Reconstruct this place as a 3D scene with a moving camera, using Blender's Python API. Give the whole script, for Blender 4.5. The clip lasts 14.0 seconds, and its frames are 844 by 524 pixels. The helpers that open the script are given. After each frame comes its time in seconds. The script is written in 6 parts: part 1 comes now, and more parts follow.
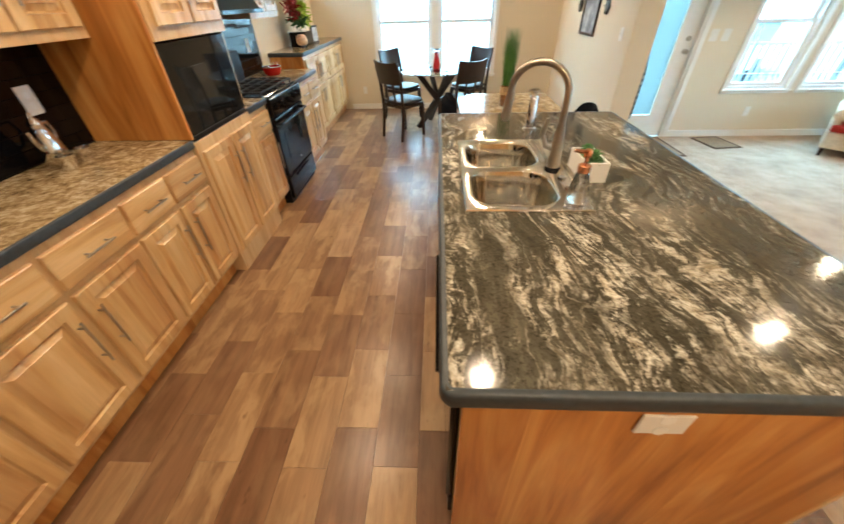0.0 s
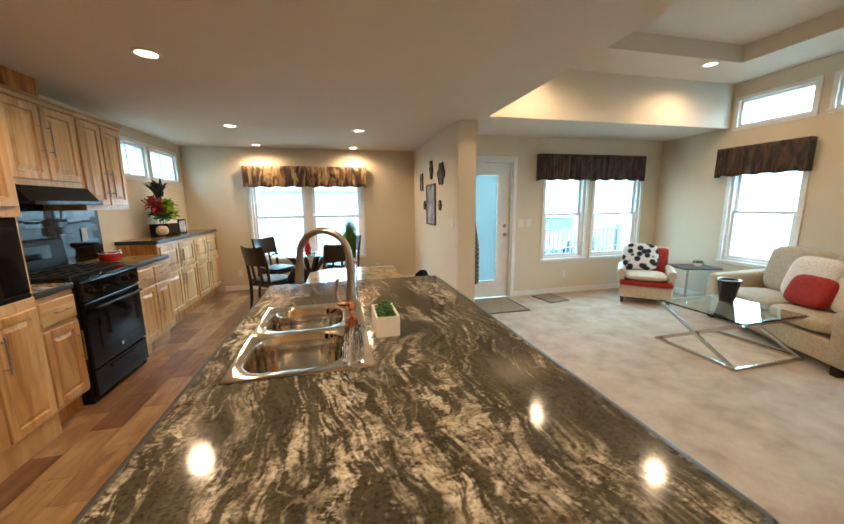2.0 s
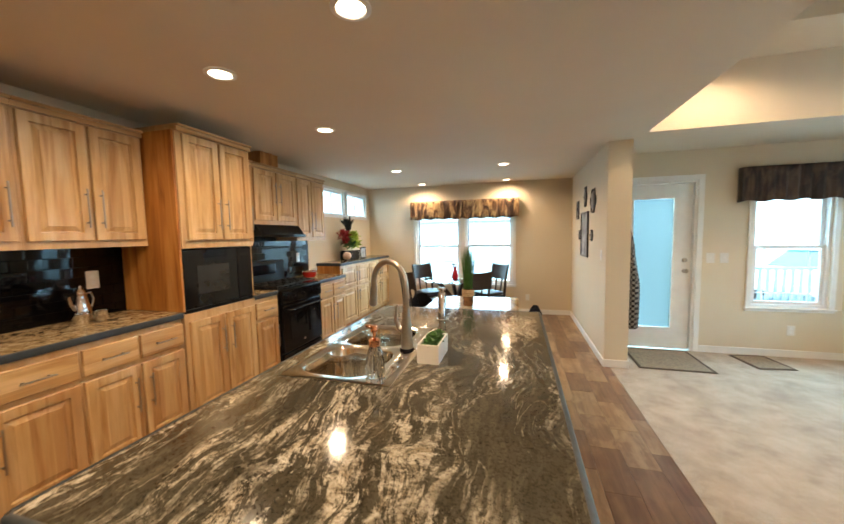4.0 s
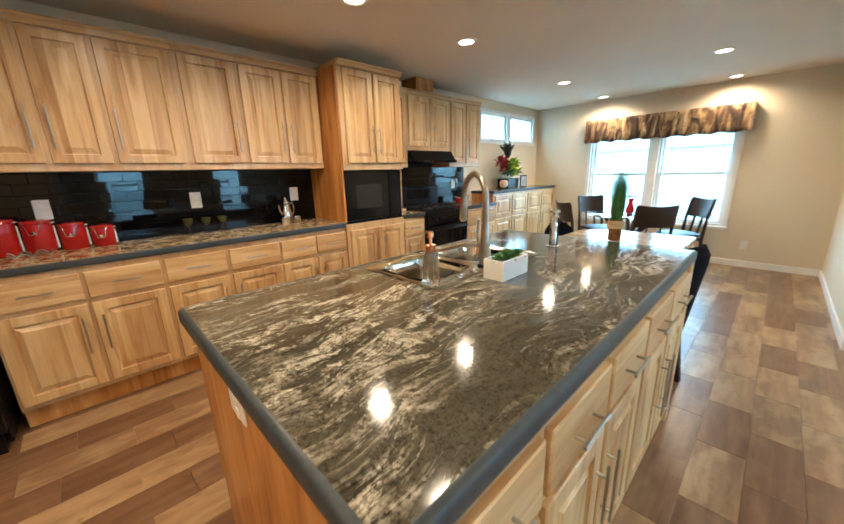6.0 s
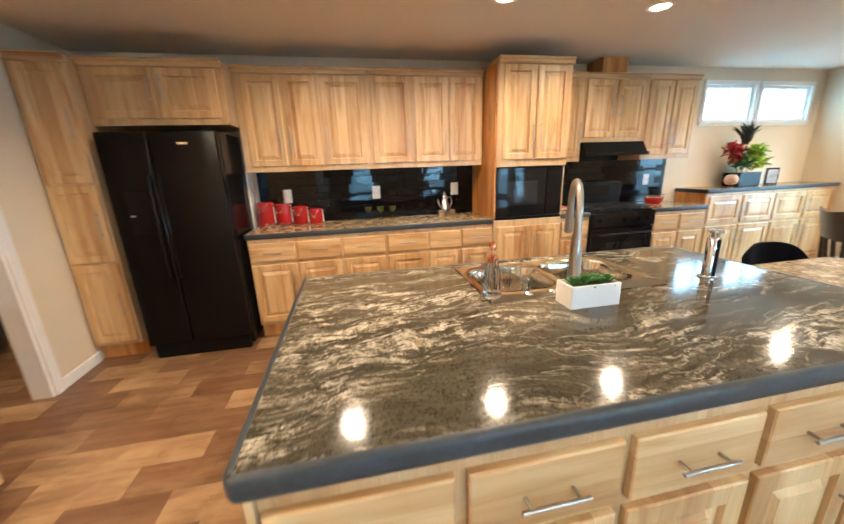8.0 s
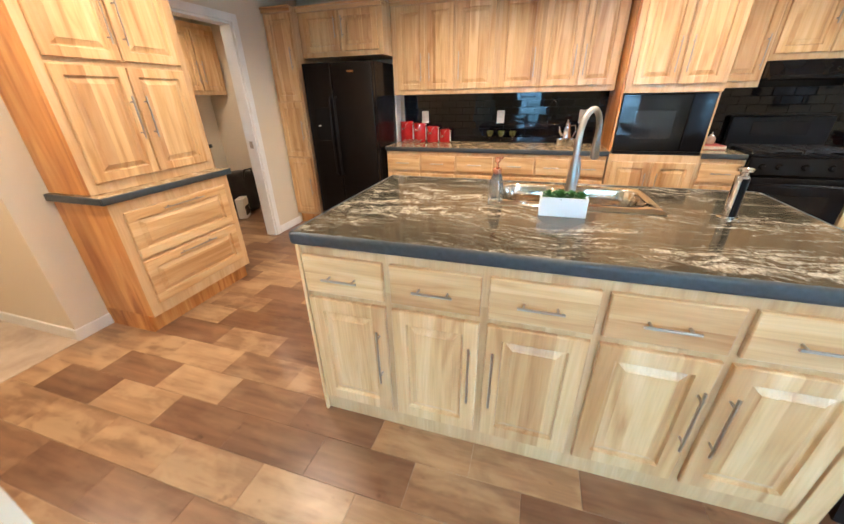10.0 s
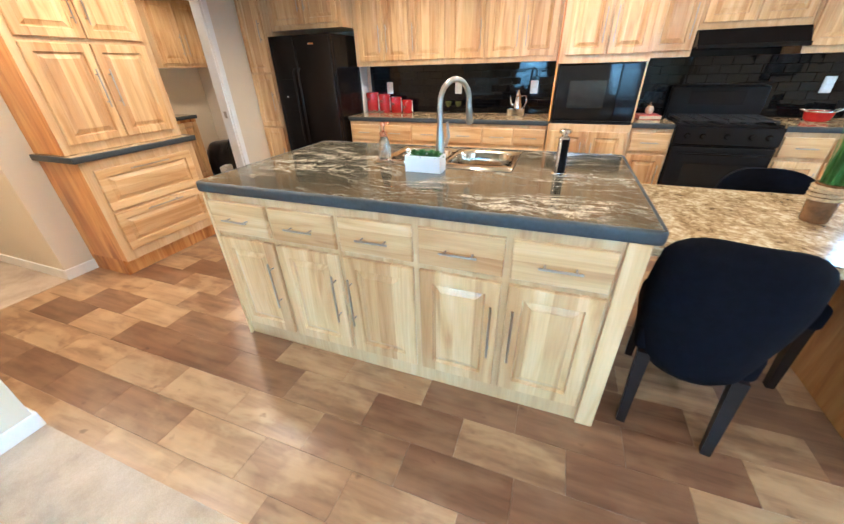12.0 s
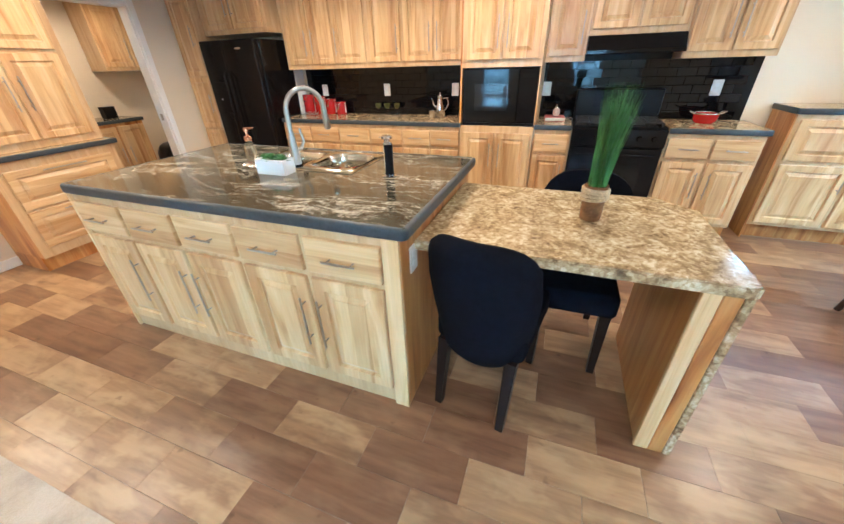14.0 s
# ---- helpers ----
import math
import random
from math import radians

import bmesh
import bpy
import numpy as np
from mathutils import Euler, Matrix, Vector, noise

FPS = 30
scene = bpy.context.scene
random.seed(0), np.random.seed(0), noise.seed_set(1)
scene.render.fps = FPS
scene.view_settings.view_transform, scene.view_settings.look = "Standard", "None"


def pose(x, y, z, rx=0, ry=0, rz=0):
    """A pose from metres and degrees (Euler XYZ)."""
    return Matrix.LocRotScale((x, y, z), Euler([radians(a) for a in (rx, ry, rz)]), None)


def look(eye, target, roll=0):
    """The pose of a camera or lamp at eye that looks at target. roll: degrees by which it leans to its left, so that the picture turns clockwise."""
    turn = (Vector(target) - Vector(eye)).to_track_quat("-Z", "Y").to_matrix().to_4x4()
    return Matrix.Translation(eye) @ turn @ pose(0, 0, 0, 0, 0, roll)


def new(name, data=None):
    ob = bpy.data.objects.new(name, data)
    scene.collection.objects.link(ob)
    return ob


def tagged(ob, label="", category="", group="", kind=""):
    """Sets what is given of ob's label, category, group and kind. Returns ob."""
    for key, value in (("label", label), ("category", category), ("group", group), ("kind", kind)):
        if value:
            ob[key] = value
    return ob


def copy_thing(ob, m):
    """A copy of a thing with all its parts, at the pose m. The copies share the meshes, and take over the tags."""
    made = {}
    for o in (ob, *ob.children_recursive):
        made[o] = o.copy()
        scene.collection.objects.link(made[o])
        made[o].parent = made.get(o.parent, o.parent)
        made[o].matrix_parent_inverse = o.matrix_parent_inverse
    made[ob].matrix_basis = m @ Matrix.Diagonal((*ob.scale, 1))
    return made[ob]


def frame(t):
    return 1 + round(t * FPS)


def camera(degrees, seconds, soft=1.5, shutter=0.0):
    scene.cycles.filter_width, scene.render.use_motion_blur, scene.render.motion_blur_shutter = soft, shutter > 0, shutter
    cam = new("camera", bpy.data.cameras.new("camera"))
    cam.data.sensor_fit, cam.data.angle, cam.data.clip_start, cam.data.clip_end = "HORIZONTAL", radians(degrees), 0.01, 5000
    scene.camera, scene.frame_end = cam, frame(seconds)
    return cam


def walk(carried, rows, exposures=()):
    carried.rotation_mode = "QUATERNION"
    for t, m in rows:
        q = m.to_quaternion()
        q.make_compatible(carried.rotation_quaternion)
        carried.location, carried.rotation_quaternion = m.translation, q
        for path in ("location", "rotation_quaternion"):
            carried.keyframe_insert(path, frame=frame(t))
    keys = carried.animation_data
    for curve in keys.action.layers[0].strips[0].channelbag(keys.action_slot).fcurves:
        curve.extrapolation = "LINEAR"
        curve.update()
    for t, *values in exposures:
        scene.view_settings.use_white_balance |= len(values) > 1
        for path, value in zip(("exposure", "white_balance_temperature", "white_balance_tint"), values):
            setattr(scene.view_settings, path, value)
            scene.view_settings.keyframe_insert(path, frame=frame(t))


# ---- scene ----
cam = camera(101.9, 14.0, shutter=0.35)
PATH = [
    (0, (-0.008, -0.359, 1.518), (-0.091, 1.222, 0.296), -1.5),
    (0.5, (0.135, -0.338, 1.489), (0.318, 1.245, 0.281), -1.4),
    (1, (0.278, -0.205, 1.43), (0.701, 1.5, 0.474), -0.7),
    (1.2, (0.313, -0.27, 1.43), (0.773, 1.494, 0.607), -0.5),
    (1.5, (0.331, -0.233, 1.439), (0.815, 1.618, 0.855), -0.7),
    (2, (0.45, -0.306, 1.421), (0.913, 1.611, 1.087), -0.7),
    (2.5, (0.579, -0.319, 1.464), (0.913, 1.631, 1.169), -0.7),
    (3, (0.705, -0.3, 1.447), (0.809, 1.686, 1.233), -0.9),
    (3.5, (0.833, -0.343, 1.453), (0.571, 1.635, 1.311), -1.1),
    (3.7, (0.883, -0.365, 1.452), (0.504, 1.592, 1.314), -1.1),
    (5.8, (1.352, -0.21, 1.324), (0.023, 1.207, 0.848), -1.6),
    (6, (1.343, -0.151, 1.334), (-0.048, 1.195, 0.83), -1.6),
    (6.5, (1.302, -0.018, 1.363), (-0.194, 1.197, 0.83), -1.7),
    (7, (1.287, 0.141, 1.403), (-0.281, 1.257, 0.858), -1.9),
    (7.5, (1.369, 0.223, 1.404), (-0.402, 0.982, 0.87), -2.2),
    (8, (1.601, 0.25, 1.397), (-0.29, 0.624, 0.864), -2.0),
    (8.5, (1.803, 0.359, 1.368), (-0.125, 0.395, 0.839), -2.1),
    (8.7, (1.852, 0.432, 1.356), (-0.067, 0.346, 0.815), -2.1),
    (10.8, (2.218, 1.218, 1.402), (0.594, 0.581, 0.422), -1.9),
    (11, (2.215, 1.311, 1.392), (0.593, 0.675, 0.409), -1.9),
    (11.5, (2.211, 1.479, 1.374), (0.592, 0.844, 0.387), -1.8),
    (12, (2.257, 1.633, 1.377), (0.636, 1.004, 0.389), -1.6),
    (12.5, (2.322, 1.837, 1.386), (0.707, 1.206, 0.389), -1.7),
    (13, (2.295, 2.043, 1.405), (0.684, 1.407, 0.405), -1.8),
    (13.5, (2.209, 2.287, 1.417), (0.597, 1.652, 0.417), -1.8),
    (14, (2.095, 2.445, 1.415), (0.481, 1.816, 0.416), -1.8),
]
EXPO = [(0, 0.14, 6850, 8), (1, -0.04, 6750, 8), (2, -0.36, 7600, 13), (3.5, -0.24, 7600, 13), (6, 0.18, 6250, 4), (7.0, 0.08, 6200, 4), (7.6, 0.22, 6300, 7), (8.0, 0.56, 6400, 10), (8.5, 0.62, 6350, 11), (11, 0.78, 5600, 8), (12.5, 0.82, 5450, 6), (14, 0.70, 5600, 7)]
walk(cam, [(t, look(eye, target, roll)) for t, eye, target, roll in PATH],
     exposures=EXPO)

# ---- light ----
world = bpy.data.worlds.new("world")
scene.world = world
world.use_nodes = True
wn = world.node_tree
sky = wn.nodes.new("ShaderNodeTexSky")
sky.sky_type, sky.sun_disc = "NISHITA", False
sky.sun_elevation, sky.sun_rotation = radians(38), radians(20)
wn.links.new(sky.outputs[0], wn.nodes["Background"].inputs[0])
wn.nodes["Background"].inputs[1].default_value = 0.15
sun_data = bpy.data.lights.new("sun", "SUN")
sun_data.energy, sun_data.angle, sun_data.color = 1.2, radians(12), (1, 0.95, 0.88)
sun = new("sun", sun_data)
sun.matrix_world = look((3, 9, 8), (0, 0, 0))

LAMP_W = 11.0
WARM = (1.0, 0.765, 0.53)
SKY_W = 0.13


def window_light(x, y, z, w, h, tx, ty, watts):
    d = bpy.data.lights.new("window_light", "AREA")
    d.shape, d.size, d.size_y, d.energy, d.color = "RECTANGLE", w, h, watts * SKY_W, (0.72, 0.88, 1.0)
    o = new("window_light", d)
    o.matrix_world = look((x, y, z), (tx, ty, z))


# ---- materials ----
def mat(name):
    m = bpy.data.materials.new(name)
    m.use_nodes = True
    return m, m.node_tree, m.node_tree.nodes["Principled BSDF"]


def node(nt, kind, **kw):
    n = nt.nodes.new(kind)
    for k, v in kw.items():
        n.inputs[k.replace("_", " ")].default_value = v
    return n


def ramp(nt, fac, stops):
    r = nt.nodes.new("ShaderNodeValToRGB")
    el = r.color_ramp.elements
    while len(el) < len(stops):
        el.new(0.5)
    for e, (p, c) in zip(el, stops):
        e.position, e.color = p, (*c, 1)
    nt.links.new(fac, r.inputs[0])
    return r.outputs[0]


def coords(nt, scale=(1, 1, 1), kind="Object", shuffle=False):
    tc = nt.nodes.new("ShaderNodeTexCoord")
    mp = nt.nodes.new("ShaderNodeMapping")
    mp.inputs["Scale"].default_value = scale
    nt.links.new(tc.outputs[kind], mp.inputs[0])
    if shuffle:
        oi = nt.nodes.new("ShaderNodeObjectInfo")
        mu = nt.nodes.new("ShaderNodeVectorMath")
        mu.operation = "SCALE"
        mu.inputs[0].default_value = (17, 23, 9)
        nt.links.new(oi.outputs["Random"], mu.inputs["Scale"])
        nt.links.new(mu.outputs[0], mp.inputs["Location"])
    return mp.outputs[0]


def mixc(nt, fac, a, b, mode="MIX"):
    m = nt.nodes.new("ShaderNodeMix")
    m.data_type, m.blend_type = "RGBA", mode
    for sock, v in ((m.inputs[0], fac), (m.inputs[6], a), (m.inputs[7], b)):
        if hasattr(v, "links"):
            nt.links.new(v, sock)
        elif isinstance(v, tuple):
            sock.default_value = (*v, 1)
        else:
            sock.default_value = v
    return m.outputs[2]


def noise_of(nt, vec, scale, detail=4, rough=0.55, dist=0.0):
    n = node(nt, "ShaderNodeTexNoise", Scale=scale, Detail=detail, Roughness=rough, Distortion=dist)
    nt.links.new(vec, n.inputs[0])
    return n


def bump(nt, bsdf, height, strength=0.2, distance=0.002):
    b = node(nt, "ShaderNodeBump", Strength=strength, Distance=distance)
    nt.links.new(height, b.inputs["Height"])
    nt.links.new(b.outputs[0], bsdf.inputs["Normal"])


def plain(name, col, rough=0.5, metal=0.0, var=0.12, scale=8, bmp=0.0, spec=None, bscale=220):
    m, nt, b = mat(name)
    v = coords(nt)
    n = noise_of(nt, v, scale, 5)
    dark = tuple(c * (1 - var) for c in col)
    light = tuple(min(1, c * (1 + var)) for c in col)
    nt.links.new(ramp(nt, n.outputs[0], [(0.3, dark), (0.7, light)]), b.inputs["Base Color"])
    b.inputs["Roughness"].default_value, b.inputs["Metallic"].default_value = rough, metal
    if spec is not None:
        b.inputs["Specular IOR Level"].default_value = spec
    if bmp:
        bump(nt, b, noise_of(nt, v, bscale, 2).outputs[0], bmp)
    return m


def wood(name, axis, lo, mid, hi, rough=0.34, board=0.085, contrast=1.0):
    """Hickory: boards along one axis with strong colour changes, streaks and pores."""
    m, nt, b = mat(name)
    across = {"z": (1, 1, 0), "x": (0, 1, 1), "y": (1, 0, 1)}[axis]
    vec = coords(nt, shuffle=True)
    s = [1 / board * a if a else 0.01 for a in across]
    mp = nt.nodes.new("ShaderNodeMapping")
    mp.inputs["Scale"].default_value = s
    nt.links.new(vec, mp.inputs[0])
    fl = nt.nodes.new("ShaderNodeVectorMath")
    fl.operation = "FLOOR"
    nt.links.new(mp.outputs[0], fl.inputs[0])
    wn_ = nt.nodes.new("ShaderNodeTexWhiteNoise")
    nt.links.new(fl.outputs[0], wn_.inputs[0])
    st = nt.nodes.new("ShaderNodeMapping")
    st.inputs["Scale"].default_value = [5.5 if a else 0.55 for a in across]
    nt.links.new(vec, st.inputs[0])
    off = nt.nodes.new("ShaderNodeVectorMath")
    off.operation = "MULTIPLY_ADD"
    off.inputs[1].default_value = (7, 7, 7)
    nt.links.new(wn_.outputs[1], off.inputs[0])
    nt.links.new(st.outputs[0], off.inputs[2])
    streak = noise_of(nt, off.outputs[0], 1.6, 3, 0.55, 1.6)
    fine = nt.nodes.new("ShaderNodeMapping")
    fine.inputs["Scale"].default_value = [60.0 if a else 1.6 for a in across]
    nt.links.new(vec, fine.inputs[0])
    grain = noise_of(nt, fine.outputs[0], 3, 3, 0.6)
    base = ramp(nt, streak.outputs[0], [(0.28, lo), (0.46, mid), (0.70, hi)])
    tint = ramp(nt, wn_.outputs[0], [(0.0, tuple(1 - 0.28 * contrast * k for k in (0.8, 1.15, 1.4))), (0.3, (0.89, 0.86, 0.81)), (0.55, (0.97, 0.96, 0.94)), (1.0, (1.0, 1.0, 1.0))])
    c = mixc(nt, 1.0, base, tint, "MULTIPLY")
    c = mixc(nt, 0.16, c, ramp(nt, grain.outputs[0], [(0.35, (0.45, 0.4, 0.35)), (0.6, (1, 1, 1))]), "MULTIPLY")
    nt.links.new(c, b.inputs["Base Color"])
    b.inputs["Roughness"].default_value = rough
    b.inputs["Coat Weight"].default_value = 0.25
    b.inputs["Coat Roughness"].default_value = 0.25
    bump(nt, b, grain.outputs[0], 0.08, 0.001)
    return m


H_LO, H_MID, H_HI = (0.45, 0.245, 0.095), (0.633, 0.411, 0.198), (0.742, 0.541, 0.306)
M_wood = wood("hickory_upright", "z", H_LO, H_MID, H_HI)
M_woodx = wood("hickory_across", "x", H_LO, H_MID, H_HI)
M_panel = wood("hickory_stained_panel", "z", (0.30, 0.100, 0.022), (0.53, 0.225, 0.058), (0.68, 0.37, 0.13), 0.36, 0.16, 1.0)
M_frame = wood("hickory_face_frame", "z", (0.50, 0.31, 0.150), (0.60, 0.40, 0.21), (0.67, 0.48, 0.28), 0.36, 0.4, 0.3)


def mathn(nt, op, a, b, c=None):
    n = nt.nodes.new("ShaderNodeMath")
    n.operation = op
    for i, v in enumerate((a, b, c)):
        if v is None:
            continue
        if hasattr(v, "links"):
            nt.links.new(v, n.inputs[i])
        else:
            n.inputs[i].default_value = v
    return n.outputs[0]


def granite(name):
    """Olive-grey laminate stone with bands of thin cream streaks that flow lengthwise."""
    m, nt, b = mat(name)
    v = coords(nt)
    warp = noise_of(nt, v, 1.7, 3, 0.5)
    w1 = nt.nodes.new("ShaderNodeVectorMath")
    w1.operation = "MULTIPLY_ADD"
    w1.inputs[1].default_value = (0.36, 0.36, 0.0)
    nt.links.new(warp.outputs[1], w1.inputs[0])
    nt.links.new(v, w1.inputs[2])

    def flow(sx, sy, scale, detail, rough, dist):
        mp = nt.nodes.new("ShaderNodeMapping")
        mp.inputs["Scale"].default_value = (sx, sy, 1)
        mp.inputs["Rotation"].default_value = (0, 0, radians(32))
        nt.links.new(w1.outputs[0], mp.inputs[0])
        return noise_of(nt, mp.outputs[0], scale, detail, rough, dist).outputs[0]
    band = flow(5.0, 1.3, 1.5, 5, 0.6, 0.5)
    streak = flow(24, 4.2, 1.6, 8, 0.70, 0.5)
    line = flow(7.0, 1.8, 1.1, 5, 0.55, 0.6)
    patch = flow(11.0, 2.6, 1.3, 6, 0.68, 0.4)
    clump = noise_of(nt, w1.outputs[0], 34, 5, 0.72, 0.6).outputs[0]
    speck = noise_of(nt, v, 120, 4, 0.75).outputs[0]
    g = lambda k: (k, k, k)
    mask = ramp(nt, band, [(0.46, g(0.0)), (0.56, g(0.72)), (0.67, g(1.0))])
    broken = mathn(nt, "MULTIPLY_ADD", clump, 0.30, mathn(nt, "MULTIPLY", streak, 0.94))
    broken = mathn(nt, "MULTIPLY_ADD", speck, 0.16, broken)
    st = ramp(nt, broken, [(0.69, g(0.0)), (0.73, g(0.6)), (0.785, g(1.0))])
    heap = ramp(nt, mathn(nt, "MULTIPLY_ADD", clump, 0.5, patch), [(0.83, g(0.0)), (0.92, g(0.7))])
    ridge = mathn(nt, "ABSOLUTE", mathn(nt, "SUBTRACT", line, 0.5), 0.0)
    thin = ramp(nt, mathn(nt, "MULTIPLY_ADD", clump, 0.03, ridge), [(0.020, g(0.6)), (0.030, g(0.0))])
    f = mathn(nt, "MULTIPLY", mask, mathn(nt, "MAXIMUM", st, heap))
    f = mathn(nt, "MAXIMUM", f, mathn(nt, "MULTIPLY", thin, mathn(nt, "MULTIPLY_ADD", clump, 2.4, -0.75)))
    base = ramp(nt, patch, [(0.30, (0.036, 0.033, 0.024)), (0.5, (0.068, 0.062, 0.045)), (0.70, (0.120, 0.108, 0.080))])
    c = mixc(nt, f, base, ramp(nt, clump, [(0.38, (0.32, 0.265, 0.185)), (0.52, (0.53, 0.485, 0.40)), (0.66, (0.70, 0.665, 0.58))]))
    grit = ramp(nt, speck, [(0.36, (0.30, 0.28, 0.26)), (0.52, (1, 1, 1))])
    c = mixc(nt, 0.8, c, grit, "MULTIPLY")
    nt.links.new(c, b.inputs["Base Color"])
    nt.links.new(ramp(nt, speck, [(0.3, g(0.06)), (0.7, g(0.13))]), b.inputs["Roughness"])
    b.inputs["Specular IOR Level"].default_value = 0.5
    bump(nt, b, speck, 0.05, 0.001)
    return m


M_granite = granite("dark_veined_stone")


def speckle(name, stops, scale=16):
    m, nt, b = mat(name)
    v = coords(nt)
    n1 = noise_of(nt, v, scale, 9, 0.74, 0.5)
    n2 = node(nt, "ShaderNodeTexVoronoi", Scale=scale * 5.0)
    nt.links.new(v, n2.inputs[0])
    mi = nt.nodes.new("ShaderNodeMath")
    mi.operation = "MULTIPLY_ADD"
    mi.inputs[1].default_value = 0.16
    sp = nt.nodes.new("ShaderNodeSeparateColor")
    nt.links.new(n2.outputs["Color"], sp.inputs[0])
    nt.links.new(sp.outputs[0], mi.inputs[0])
    nt.links.new(n1.outputs[0], mi.inputs[2])
    nt.links.new(ramp(nt, mi.outputs[0], stops), b.inputs["Base Color"])
    b.inputs["Roughness"].default_value = 0.13
    return m


M_brown = speckle("brown_speckled_laminate", [(0.36, (0.105, 0.066, 0.034)), (0.49, (0.255, 0.175, 0.092)), (0.61, (0.41, 0.305, 0.175)), (0.74, (0.62, 0.53, 0.38))], 14)
M_edge = plain("slate_edge_band", (0.032, 0.044, 0.054), 0.42, var=0.2, scale=60, bmp=0.1)


def wall_paint(name, col):
    m, nt, b = mat(name)
    v = coords(nt)
    big = noise_of(nt, v, 1.3, 3)
    nt.links.new(ramp(nt, big.outputs[0], [(0.3, tuple(c * 0.96 for c in col)), (0.7, col)]), b.inputs["Base Color"])
    b.inputs["Roughness"].default_value = 0.82
    bump(nt, b, noise_of(nt, v, 130, 3).outputs[0], 0.16, 0.002)
    return m


M_wall = wall_paint("cream_wall_paint", (0.70, 0.61, 0.47))
M_ceil = wall_paint("ceiling_paint", (0.72, 0.635, 0.52))
M_trim = plain("white_trim_paint", (0.80, 0.79, 0.76), 0.4, var=0.04)
M_vinyl = plain("white_vinyl", (0.82, 0.83, 0.84), 0.35, var=0.03)


def plank_mat():
    m, nt, b = mat("wood_look_vinyl_plank")
    oi = nt.nodes.new("ShaderNodeObjectInfo")
    ge = nt.nodes.new("ShaderNodeNewGeometry")
    ad = nt.nodes.new("ShaderNodeMath")
    nt.links.new(oi.outputs["Random"], ad.inputs[0])
    nt.links.new(ge.outputs["Random Per Island"], ad.inputs[1])
    fr = nt.nodes.new("ShaderNodeMath")
    fr.operation = "FRACT"
    nt.links.new(ad.outputs[0], fr.inputs[0])
    v = coords(nt, (20, 1.7, 14), "Object")
    off = nt.nodes.new("ShaderNodeVectorMath")
    off.operation = "MULTIPLY_ADD"
    off.inputs[1].default_value = (31, 17, 5)
    cmb = nt.nodes.new("ShaderNodeCombineXYZ")
    for i in range(3):
        nt.links.new(fr.outputs[0], cmb.inputs[i])
    nt.links.new(cmb.outputs[0], off.inputs[0])
    nt.links.new(v, off.inputs[2])
    st = noise_of(nt, off.outputs[0], 1.1, 6, 0.62, 0.25)
    tone = ramp(nt, fr.outputs[0], [(0.0, (0.158, 0.076, 0.040)), (0.30, (0.192, 0.098, 0.053)), (0.55, (0.235, 0.130, 0.070)), (0.68, (0.29, 0.170, 0.090)), (0.85, (0.33, 0.200, 0.106)), (1.0, (0.37, 0.232, 0.126))])
    c = mixc(nt, 0.8, tone, ramp(nt, st.outputs[0], [(0.30, (0.52, 0.47, 0.43)), (0.46, (0.84, 0.81, 0.78)), (0.56, (1.0, 1.0, 1.0)), (0.70, (1.28, 1.26, 1.2))]), "MULTIPLY")
    cloud = noise_of(nt, coords(nt, (7, 3.2, 1), "Object", True), 1.3, 3, 0.55, 0.3)
    pale = ramp(nt, fr.outputs[0], [(0.35, (0.12, 0.12, 0.12)), (0.62, (0.6, 0.6, 0.6))])
    c = mixc(nt, mathn(nt, "MULTIPLY", ramp(nt, cloud.outputs[0], [(0.46, (0, 0, 0)), (0.62, (1, 1, 1))]), pale), c, (0.46, 0.31, 0.172))
    knots = noise_of(nt, coords(nt, (9, 6, 1), "Object", True), 2.0, 2)
    c = mixc(nt, 0.8, c, ramp(nt, knots.outputs[0], [(0.20, (0.42, 0.36, 0.32)), (0.31, (1, 1, 1))]), "MULTIPLY")
    nt.links.new(c, b.inputs["Base Color"])
    b.inputs["Roughness"].default_value = 0.30
    bump(nt, b, st.outputs[0], 0.12, 0.001)
    return m


M_plank = plank_mat()
M_gap = plain("plank_joint", (0.42, 0.31, 0.21), 0.8)


def carpet_mat():
    m, nt, b = mat("beige_pile_carpet")
    v = coords(nt)
    big = noise_of(nt, v, 4.2, 6, 0.66)
    fine = noise_of(nt, v, 320, 2, 0.7)
    c = ramp(nt, big.outputs[0], [(0.34, (0.40, 0.30, 0.215)), (0.5, (0.51, 0.405, 0.30)), (0.66, (0.60, 0.49, 0.38))])
    c = mixc(nt, 0.5, c, ramp(nt, fine.outputs[0], [(0.3, (0.6, 0.58, 0.55)), (0.65, (1, 1, 1))]), "MULTIPLY")
    nt.links.new(c, b.inputs["Base Color"])
    b.inputs["Roughness"].default_value = 0.95
    b.inputs["Sheen Weight"].default_value = 0.2
    bump(nt, b, fine.outputs[0], 0.6, 0.004)
    return m


